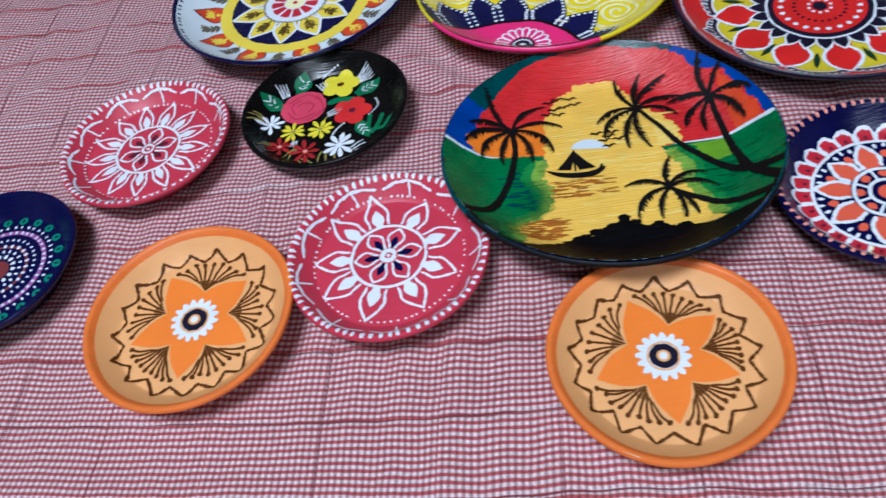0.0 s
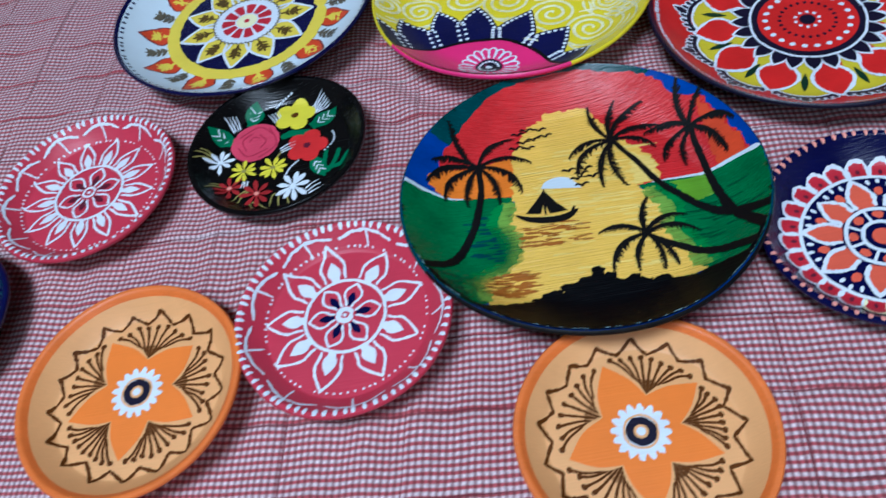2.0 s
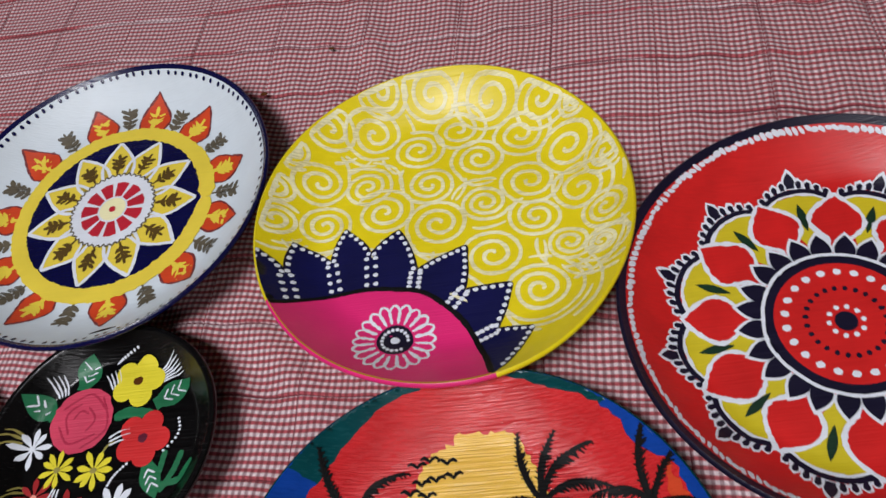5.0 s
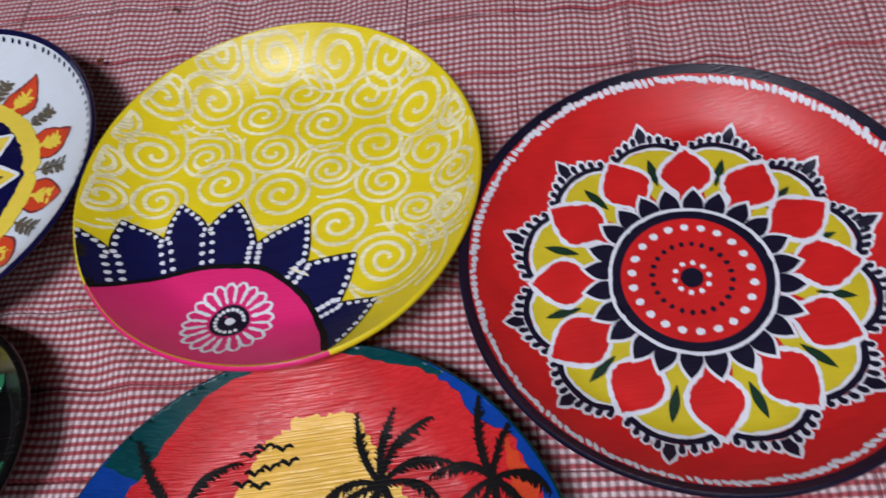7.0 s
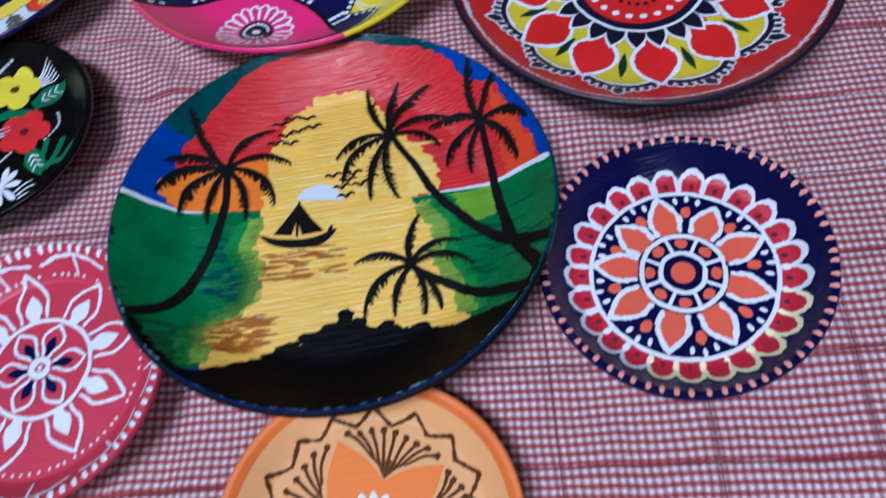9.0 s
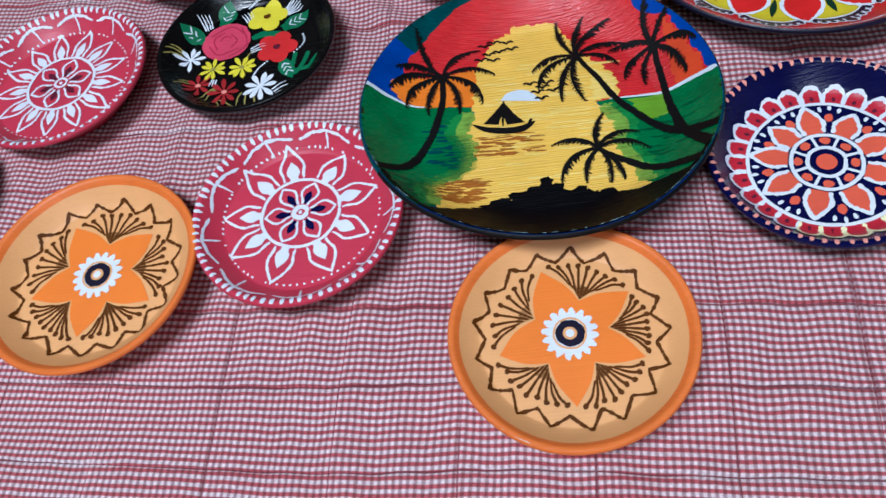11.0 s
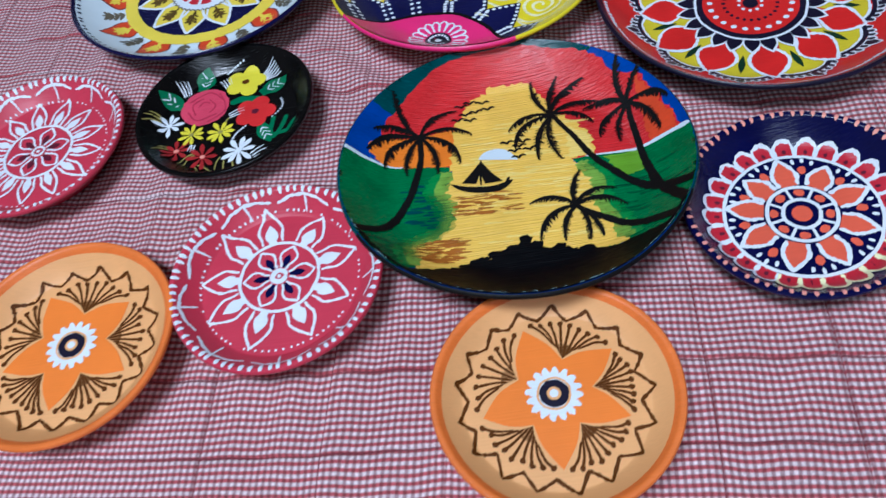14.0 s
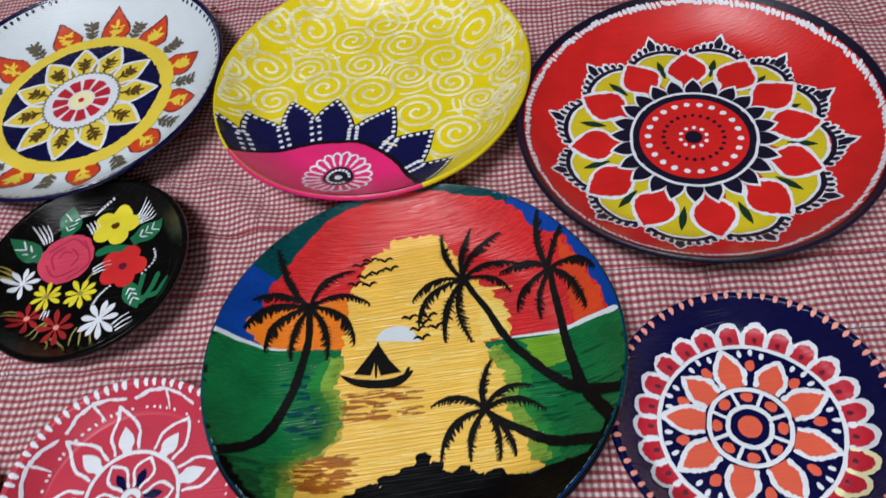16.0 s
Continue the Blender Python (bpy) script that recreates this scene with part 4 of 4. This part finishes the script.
# -- yellow plate with scrolls
def scroll_plate():
    P = Plate("painted_plate", "yellow plate with cream scrolls, navy petals and pink edge", (-0.0074, 0.2450, 0.0011), 0.1263, 0.0365, 0.0095, True, LEMON, LEMON, LEMON, (LEMON, HOT_PINK, (207, 282)), 0.93, (-0.1, -0.1))
    rnd = P.rng
    swirls = [(-0.32, 0.89, 0.11), (-0.02, 0.87, 0.13), (0.31, 0.79, 0.15), (0.61, 0.69, 0.13), (0.78, 0.6, 0.07), (-0.63, 0.68, 0.11), (-0.38, 0.68, 0.13), (0.11, 0.65, 0.13),
              (0.46, 0.55, 0.13), (0.71, 0.38, 0.14), (0.9, 0.24, 0.09), (-0.13, 0.54, 0.12), (0.22, 0.42, 0.12), (0.48, 0.22, 0.13), (0.74, 0.11, 0.13), (-0.83, 0.52, 0.08),
              (-0.92, 0.29, 0.08), (-0.7, 0.37, 0.12), (-0.43, 0.32, 0.11), (-0.07, 0.28, 0.11), (0.23, 0.11, 0.1), (0.5, -0.02, 0.11), (0.65, -0.21, 0.09), (-0.91, 0.1, 0.09),
              (-0.67, 0.09, 0.11), (-0.33, 0.13, 0.13), (-0.03, 0.01, 0.13), (0.25, -0.23, 0.13), (0.47, -0.46, 0.12), (0.85, -0.07, 0.09), (0.8, -0.27, 0.06)]
    centres, sizes = [q[:2] for q in swirls], [1.35 * q[2] for q in swirls]

    def free(q, own):
        return math.hypot(*q) < 0.985 and all(math.hypot((q[0] - u) / 1.05, (q[1] - v) / 0.92) > s * 0.98 for k, ((u, v), s) in enumerate(zip(centres, sizes)) if k != own)

    lines = []
    for i, ((x, y), big) in enumerate(zip(centres, sizes)):
        way, start = rnd.choice((1, 1, -1)), rnd.uniform(0, 6.3)
        turn = []
        for k in range(46):
            t = k / 45
            r = 0.012 + (big - 0.012) * t ** 0.9
            g = start + way * t * 2 * math.pi * 2.6
            q = (x + r * math.cos(g) * 1.05, y + r * math.sin(g) * 0.92)
            far = max(1, math.hypot(*q) / 0.965)
            turn.append((q[0] / far, q[1] / far))
        g = start + way * 2 * math.pi * 2.6
        for s in np.linspace(0.06, 1.5, 12):
            r = big * (1 + 0.5 * s)
            q = (x + r * math.cos(g + way * s) * 1.05, y + r * math.sin(g + way * s) * 0.92)
            if not free(q, i):
                break
            turn.append(q)
        lines.append((turn, (0.023, 0.020)))
        for gap, a0 in ((0.04, 0.4), (0.045, 2.2), (0.045, 4.2), (0.085, 0.9), (0.085, 3.1), (0.13, 2.0), (0.13, 4.6)):
            echo = []
            for s in np.linspace(a0, a0 + 1.9, 18):
                q = (x + (big + gap) * math.cos(g + way * s) * 1.05, y + (big + gap) * math.sin(g + way * s) * 0.92)
                if free(q, i):
                    echo.append(q)
                elif echo:
                    break
            if len(echo) > 5:
                lines.append((echo, (0.021, 0.014)))
    lines = [line for line in lines if len(line[0]) > 3]
    for line in lines:
        P.stroke("scroll", [line], SCROLL_WHITE, 0, ragged=0.16)
    edge = spline([(-0.897, -0.475), (-0.779, -0.431), (-0.637, -0.377), (-0.458, -0.355), (-0.27, -0.368), (-0.13, -0.404), (0.007, -0.509), (0.117, -0.668), (0.19, -0.873), (0.215, -0.97)], 6)
    tips = [(-0.976, -0.124), (-0.826, -0.035), (-0.549, 0.048), (-0.248, -0.002), (0.113, -0.154), (0.335, -0.407), (0.423, -0.678)]
    dips = [(-0.967, -0.313), (-0.845, -0.237), (-0.618, -0.155), (-0.4, -0.135), (-0.156, -0.271), (0.087, -0.419), (0.237, -0.655), (0.26, -0.93)]
    band = dips
    P.fill("navy_band", [band + edge[::-1]], PETAL_NAVY, 0, 0.05)
    for i, tip in enumerate(tips):
        a, b = dips[i], dips[i + 1]
        side_a = spline([a, (0.55 * a[0] + 0.45 * tip[0] - 0.012, 0.55 * a[1] + 0.45 * tip[1] + 0.006), tip], 5)
        side_b = spline([tip, (0.55 * b[0] + 0.45 * tip[0] + 0.014, 0.55 * b[1] + 0.45 * tip[1] + 0.008), b], 5)
        core = (0.55 * (a[0] + b[0]) / 2 - 0.10, 0.6 * (a[1] + b[1]) / 2 - 0.24)
        if i >= 5:
            core = (0.16, -0.76)
        if i == 0:
            core = (-0.82, -0.46)
        out = side_a + side_b[1:] + [(0.6 * b[0] + 0.4 * core[0], 0.6 * b[1] + 0.4 * core[1]), core, (0.6 * a[0] + 0.4 * core[0], 0.6 * a[1] + 0.4 * core[1])]
        blade = P.fill("navy_petal", [out], PETAL_NAVY, 1 + 0.7 * (3 - abs(i - 3)), 0.05)
        P.stroke("petal_edge", [(side_a + side_b[1:], 0.016)], INK, 1.2 + 0.7 * (3 - abs(i - 3)), on=blade)
        c = np.mean(out, 0)
        rim = resample(side_a, 0.042).tolist() + resample(side_b, 0.042).tolist()[1:]
        low = [np.array(a) * 0.7 + 0.3 * np.array(core), np.array(b) * 0.7 + 0.3 * np.array(core)]
        P.dots("dotted_edge", [(*(np.array(q) + (c - np.array(q)) * 0.12), 0.0145, 0.0125, 0) for q in rim], WHITE, 1.4 + 0.7 * (3 - abs(i - 3)), on=blade)
    pink = edge + [pol(0.996, g) for g in np.linspace(282, 207, 70)]
    P.fill("pink_field", [pink], HOT_PINK, 4, 0.045)
    for k, dip in enumerate(dips[1:-1]):
        foot = min(edge, key=lambda q: math.hypot(q[0] - dip[0], q[1] - dip[1]))
        for s in (-1, 1):
            way = np.array([foot[0] - dip[0], foot[1] - dip[1]])
            across = np.array([-way[1], way[0]]) / max(np.hypot(*way), 1e-6) * 0.024 * s
            P.dots("dotted_edge", [(*(np.array(dip) + way * f + across), 0.0145, 0.0125, 0) for f in (0.12, 0.36, 0.6, 0.84)], WHITE, 3.8)
    P.stroke("black_outline", [(edge, (0.022, 0.03))], BLACK, 5)
    fx, fy = -0.267, -0.667
    for k in range(20):
        a = 18 * k
        P.stroke("flower_loop", [(petal(0.1, 0.21, a, 0.03, fx, fy, 0.6, 5), 0.014)], WHITE, 5, ragged=0.3)
    P.fill("flower_disc", [disc(0.092, fx, fy, 24)], INK, 5)
    P.dots("flower_dots", [(*pol(0.066, 360 / 18 * k, fx, fy), 0.010, 0.010, 0) for k in range(16)], WHITE, 6)
    P.dots("flower_eye", [(fx, fy, 0.024, 0.022, 0)], WHITE, 6)
    return P


scroll_plate()


# -- sunset plate
def sunset_plate():
    P = Plate("painted_plate", "large plate painted with a tropical sunset, palms and boat", (0.0020, 0.0027, 0.0015), 0.1282, 0.0365, 0.0095, True, SKY_BLUE, SKY_BLUE, SKY_BLUE, (SKY_TEAL, BLACK, (205, 330)), 0.95, (-0.5, -4.5))
    rnd = P.rng

    def dabs(name, x0, x1, y0, y1, count, size, mat, layer, slope=-0.09):
        rows = []
        for _ in range(count):
            x, y, s = rnd.uniform(x0, x1), rnd.uniform(y0, y1), size * rnd.uniform(0.5, 1.3)
            rows.append(([(x - s, y - s * slope), (x, y + rnd.uniform(-0.004, 0.004)), (x + s, y + s * slope)], (0.016, 0.008)))
        tagged(P.stroke(name, rows, mat, layer, ragged=0.4), kind="stuff")

    red = spline([(-0.765, 0.371), (-0.755, 0.43), (-0.7, 0.53), (-0.64, 0.61), (-0.56, 0.7), (-0.48, 0.785), (-0.4, 0.85), (-0.3, 0.9), (-0.154, 0.937), (0.011, 0.956), (0.204, 0.941), (0.358, 0.885), (0.509, 0.82), (0.633, 0.716), (0.704, 0.596), (0.821, 0.5), (0.879, 0.346), (0.92, 0.209), (0.945, 0.09), (0.94, 0.013)], 4) + [(0.79, 0.03), (0.564, 0.03), (0.335, 0.03), (-0.363, 0.11)]
    P.fill("undercoat", [[pol(0.8, g) for g in np.linspace(184, 356, 30)]], SEA, 0, 0.04)
    P.fill("teal_band", [ragged([pol(0.99, g) for g in np.linspace(52, 142, 26)] + [pol(0.84, g) for g in np.linspace(140, 118, 6)] + [pol(0.93, g) for g in np.linspace(108, 56, 12)], 0.010, 31)], SKY_TEAL, 0, 0.02)
    P.stroke("rim_line", [([pol(0.985, g) for g in np.linspace(58, 128, 50)], 0.028)], SKY_TEAL, 0.2, ragged=0.5)
    P.fill("red_sky", [ragged(red, 0.010, 11, 0.03)], SKY_RED, 0.5, 0.02)
    P.fill("orange_glow", [ragged([(-0.826, 0.283), (-0.808, 0.35), (-0.715, 0.402), (-0.5, 0.42), (-0.30, 0.443), (-0.30, 0.12), (-0.632, 0.165), (-0.77, 0.19)], 0.018, 12)], GLOW_ORANGE, 1, 0.035)
    P.fill("orange_glow", [ragged([(0.808, 0.508), (0.866, 0.355), (0.938, 0.112), (0.935, 0.02), (0.792, 0.035), (0.799, 0.226)], 0.014, 13)], RUST, 1, 0.035)
    sea_left = [(-0.985, 0.235), (-0.917, 0.231), (-0.846, 0.211), (-0.744, 0.187), (-0.632, 0.172), (-0.363, 0.125), (-0.364, 0.042), (-0.438, -0.081), (-0.382, -0.171), (-0.383, -0.28), (-0.453, -0.376), (-0.585, -0.423), (-0.628, -0.49), (-0.591, -0.674), (-0.681, -0.706)] + [pol(0.99, g) for g in np.linspace(225, 168, 12)]
    P.fill("green_sea", [ragged(sea_left, 0.010, 14)], SEA, 1, 0.02)
    sea_right = [(0.334, 0.042), (0.563, 0.039), (0.762, 0.037), (0.895, 0.021), (0.985, -0.01)] + [pol(0.99, g) for g in np.linspace(359, 316, 12)] + [(0.681, -0.698), (0.509, -0.658), (0.462, -0.406), (0.415, -0.277), (0.464, -0.173), (0.395, -0.03)]
    P.fill("green_sea", [ragged(sea_right, 0.010, 15)], SEA, 1, 0.02)
    P.fill("lime_water", [ragged([(0.517, 0.019), (0.733, 0.025), (0.726, -0.13), (0.6, -0.152)], 0.018, 16)], LIME, 2, 0.04)
    glow = [(-0.363, 0.129), (-0.328, 0.361), (-0.295, 0.471), (-0.245, 0.562), (-0.191, 0.67), (-0.091, 0.717), (-0.06, 0.764), (0.074, 0.752), (0.156, 0.759), (0.207, 0.726), (0.253, 0.632), (0.299, 0.484), (0.404, 0.348), (0.49, 0.22), (0.48, 0.06), (0.334, 0.042), (0.395, -0.03), (0.464, -0.173), (0.415, -0.277), (0.493, -0.38), (0.509, -0.658), (0.274, -0.64), (0.019, -0.6), (-0.177, -0.6), (-0.466, -0.69), (-0.588, -0.7), (-0.588, -0.588), (-0.63, -0.473), (-0.572, -0.417), (-0.48, -0.411), (-0.42, -0.366), (-0.369, -0.283), (-0.381, -0.155), (-0.424, -0.083), (-0.364, 0.042)]
    P.fill("yellow_glow", [ragged(glow, 0.015, 17, 0.018, 2.0)], GLOW, 3, 0.035)
    P.fill("pale_glow", [ragged([(0.355, 0.33), (0.485, 0.21), (0.475, 0.06), (0.335, 0.05)], 0.02, 18)], GLOW_PALE, 4, 0.04)
    west = spline([(-0.37, 0.08), (-0.43, -0.07), (-0.385, -0.2), (-0.43, -0.35), (-0.55, -0.41), (-0.62, -0.49), (-0.59, -0.66)], 6)
    east = spline([(0.37, 0.0), (0.45, -0.15), (0.42, -0.28), (0.48, -0.45), (0.51, -0.62)], 6)
    for shore, way in ((west, -1), (east, 1)):
        for shift, mat, wide in ((0.0, BLEND_LIME, 0.07), (0.03, BLEND_LIME, 0.07), (0.06, BLEND_GREEN, 0.07)):
            P.stroke("blended_water", [([(x + way * shift, y) for x, y in shore], wide)], mat, 4 + 4 * shift, ragged=0.5)
    dabs("sand_brushwork", -0.60, -0.36, -0.60, -0.43, 60, 0.06, DRY_EARTH, 4)
    dabs("ripple_brushwork", -0.34, 0.0, -0.29, -0.13, 40, 0.05, DRY_EARTH, 5)
    dabs("pale_brushwork", -0.20, 0.45, -0.535, 0.465, 60, 0.09, GLOW_PALE, 4)
    dabs("deep_sea_brushwork", -0.88, -0.6, -0.64, -0.43, 60, 0.06, SEA_DARK, 2)
    dabs("teal_brushwork", -0.62, -0.42, -0.33, 0.02, 34, 0.05, SKY_TEAL, 2)
    dabs("deep_sea_brushwork", 0.55, 0.85, -0.45, -0.12, 16, 0.07, SEA_DARK, 2)
    for line in [(spline([(-0.985, 0.245), (-0.917, 0.237), (-0.846, 0.215), (-0.744, 0.187), (-0.632, 0.172)], 6), (0.03, 0.008)), (spline([(0.42, 0.041), (0.563, 0.039), (0.762, 0.037), (0.896, 0.024), (0.985, -0.003)], 6), (0.008, 0.03))]:
        P.stroke("horizon_line", [line], PALE, 4)
    land = spline([(-0.69, -0.715), (-0.466, -0.66), (-0.346, -0.63), (-0.316, -0.597), (-0.217, -0.595), (-0.176, -0.562), (-0.071, -0.551), (-0.034, -0.514), (0.025, -0.508), (0.051, -0.563), (0.148, -0.582), (0.274, -0.615), (0.471, -0.661), (0.572, -0.651), (0.691, -0.654), (0.754, -0.634)], 5)
    P.fill("black_shore", [ragged(land + [pol(0.99, g) for g in np.linspace(320, 224, 26)], 0.020, 19, 0.024, 2.0)], SHORE_BLACK, 5, 0.022)
    P.stroke("shore_edge", [([pol(0.982, g) for g in np.linspace(206, 329, 60)], 0.05)], SHORE_BLACK, 6, ragged=0.3)
    bumps = [(-0.008, -0.518, 0.035, 0.045), (0.045, -0.555, 0.04, 0.03), (-0.079, -0.552, 0.035, 0.025), (-0.177, -0.575, 0.04, 0.02), (0.16, -0.585, 0.04, 0.02), (-0.243, -0.6, 0.04, 0.018), (0.298, -0.62, 0.045, 0.02), (-0.333, -0.634, 0.05, 0.02)]
    for x, y, wide, tall in bumps:
        P.fill("shore_bush", [ragged([(x + wide * math.cos(g), y + tall * math.sin(g)) for g in np.linspace(0, 6.28, 14, endpoint=False)], 0.008, x, 0.015, 3.0)], SHORE_BLACK, 6, 0.05)
    P.fill("setting_sun", [spline([(-0.193, 0.142), (-0.152, 0.194), (-0.076, 0.21), (-0.018, 0.186), (0.022, 0.129), (0.037, 0.095)], 5)], PALE, 5, 0.05)
    P.fill("hull", [spline([(-0.371, -0.022), (-0.309, -0.088), (-0.196, -0.125), (-0.083, -0.123), (-0.015, -0.055), (-0.131, -0.083), (-0.279, -0.06)], 4, True)], BLACK, 6, 0.05)
    P.fill("sail", [[(-0.307, -0.029), (-0.247, 0.04), (-0.179, 0.127), (-0.195, 0.032), (-0.225, -0.049)]], BLACK, 6, 0.05)
    P.fill("sail", [[(-0.179, 0.127), (-0.126, 0.02), (-0.073, -0.056), (-0.175, -0.057), (-0.195, 0.032)]], BLACK, 6, 0.05)
    P.stroke("mast", [([(-0.176, 0.133), (-0.199, -0.069)], 0.012), ([(-0.058, -0.091), (-0.035, -0.035)], 0.02)], BLACK, 7)

    def palm(trunk, width, fronds, sag):
        P.stroke("palm_trunk", [(spline(trunk, 8), width)], BLACK, 6)
        crown = np.array(trunk[0])
        for end in fronds:
            end = np.array(end)
            d = end - crown
            size = float(np.hypot(*d))
            side = np.array([-d[1], d[0]]) / size
            if side[1] < 0 or (abs(d[0]) < 0.35 * size and side[0] * d[0] > 0 and d[1] > 0):
                side = -side
            steep = abs(d[0]) < 0.75 * abs(d[1])
            if steep:
                side = np.array([-d[1], d[0]]) / size
                if d[1] < 0 and side[0] * d[0] < 0:
                    side = -side
            mid = (crown + end) / 2 + side * size * (0.24 if steep else 0.34 + sag)
            t = np.linspace(0, 1, 33)[:, None]
            spine = (1 - t) ** 2 * crown + 2 * t * (1 - t) * mid + t * t * end
            run = np.gradient(spine, axis=0)
            run /= np.hypot(run[:, 0], run[:, 1])[:, None]
            low = np.stack([run[:, 1], -run[:, 0]], -1)
            low *= np.sign((low * -side).sum(1))[:, None]
            wide = 0.006 + (0.13 if steep else 0.17) * size * np.sin(np.pi * (0.06 + 0.88 * t[:, 0])) ** 0.9
            body = np.concatenate([spine - low * (0.12 * wide)[:, None], (spine + low * (wide * (0.42 if steep else 0.32))[:, None])[::-1]])
            blade = P.fill("palm_frond", [[tuple(q) for q in body]], DRY_BLACK, 7, 0.04)
            hairs = []
            for k in range(2, 33, 2):
                for way, long in ((low[k], 0.95), (-low[k], 0.5 if steep else 0.25)):
                    reach = wide[k] * long * rnd.uniform(0.7, 1.15)
                    tip = spine[k] + (way * 0.85 + run[k] * rnd.uniform(0.45, 0.75)) * reach
                    hairs.append(([tuple(spine[k]), tuple((spine[k] + tip) / 2 + run[k] * 0.1 * reach), tuple(tip)], (0.019, 0.008)))
            P.stroke("frond_hairs", hairs, BLACK, 7.3, ragged=0.3, on=blade)
            P.stroke("frond_spine", [([tuple(q) for q in spine], (0.024, 0.010))], BLACK, 7.6, on=blade)

    palm([(-0.523, 0.405), (-0.533, 0.21), (-0.57, 0.04), (-0.638, -0.132), (-0.721, -0.28), (-0.805, -0.362), (-0.936, -0.409)], (0.034, 0.055),
         [(-0.841, 0.288), (-0.792, 0.44), (-0.66, 0.69), (-0.289, 0.6), (-0.211, 0.371), (-0.297, 0.142), (-0.437, 0.081), (-0.624, 0.111), (-0.757, 0.169)], 0.10)
    palm([(0.292, 0.426), (0.321, 0.362), (0.386, 0.219), (0.473, 0.009), (0.599, -0.162), (0.745, -0.308), (0.93, -0.42)], (0.030, 0.060),
         [(0.208, 0.733), (0.369, 0.722), (0.527, 0.654), (0.6, 0.46), (0.522, 0.31), (0.014, 0.34), (0.033, 0.188), (0.157, 0.071), (0.283, 0.051)], 0.10)
    palm([(0.739, 0.371), (0.737, 0.124), (0.738, -0.083), (0.759, -0.302), (0.835, -0.55)], (0.030, 0.060),
         [(0.735, 0.67), (0.853, 0.55), (0.938, 0.257), (0.862, 0.095), (0.64, 0.12), (0.535, 0.18), (0.483, 0.431)], 0.08)
    palm([(0.3, -0.321), (0.335, -0.357), (0.431, -0.431), (0.571, -0.528), (0.78, -0.62)], (0.030, 0.070),
         [(0.362, -0.068), (0.055, -0.259), (0.07, -0.529), (0.199, -0.547), (0.327, -0.565), (0.531, -0.232), (0.57, -0.36), (0.4, -0.555)], 0.10)
    flock = [(-0.251, 0.63), (-0.193, 0.652), (-0.114, 0.633), (-0.086, 0.574), (-0.165, 0.56), (-0.229, 0.548), (-0.278, 0.508), (-0.206, 0.495), (-0.008, 0.242), (0.088, 0.235), (0.114, 0.167), (0.044, 0.114), (0.06, 0.205), (0.027, 0.17)]
    for x, y in flock:
        P.stroke("bird", [(spline([(x - 0.042, y + 0.006), (x - 0.018, y + 0.014), (x, y - 0.008), (x + 0.020, y + 0.016), (x + 0.044, y + 0.004)], 4), 0.017)], BLACK, 6)
    # pale flecks: nicks in the rim's paint, and painted highlights along its edge
    for k in range(64):
        g = rnd.choice((rnd.uniform(200, 335), rnd.uniform(200, 335), rnd.uniform(0, 360)))
        P.dots("rim_chip_or_glint", [(*pol(0.99 + rnd.uniform(-0.006, 0.005), g), rnd.uniform(0.003, 0.007), rnd.uniform(0.008, 0.022), radians(g + rnd.uniform(-30, 30)))], CHIP_GLINT, 7)
    return P


sunset_plate()


# ---------------------------------------------------------------- specks on the cloth
def speck(x, y, size):
    bm = bmesh.new()
    bmesh.ops.create_icosphere(bm, subdivisions=2, radius=size)
    for v in bm.verts:
        v.co = Vector((v.co.x * 1.5, v.co.y * 0.8, max(v.co.z, -0.4 * size) * 0.6)) * (1 + 0.3 * noise.noise(v.co * 900))
    me = bpy.data.meshes.new("lint_speck")
    bm.to_mesh(me)
    bm.free()
    me.materials.append(BROWN)
    ob = new("lint_speck", me)
    ob.location = (x, y, -0.0012 + 0.24 * size)
    return tagged(ob, "tiny dark speck of lint on the checked cloth", "speck")


speck(-0.157, 0.41, 0.0022)
speck(-0.1, 0.452, 0.0018)
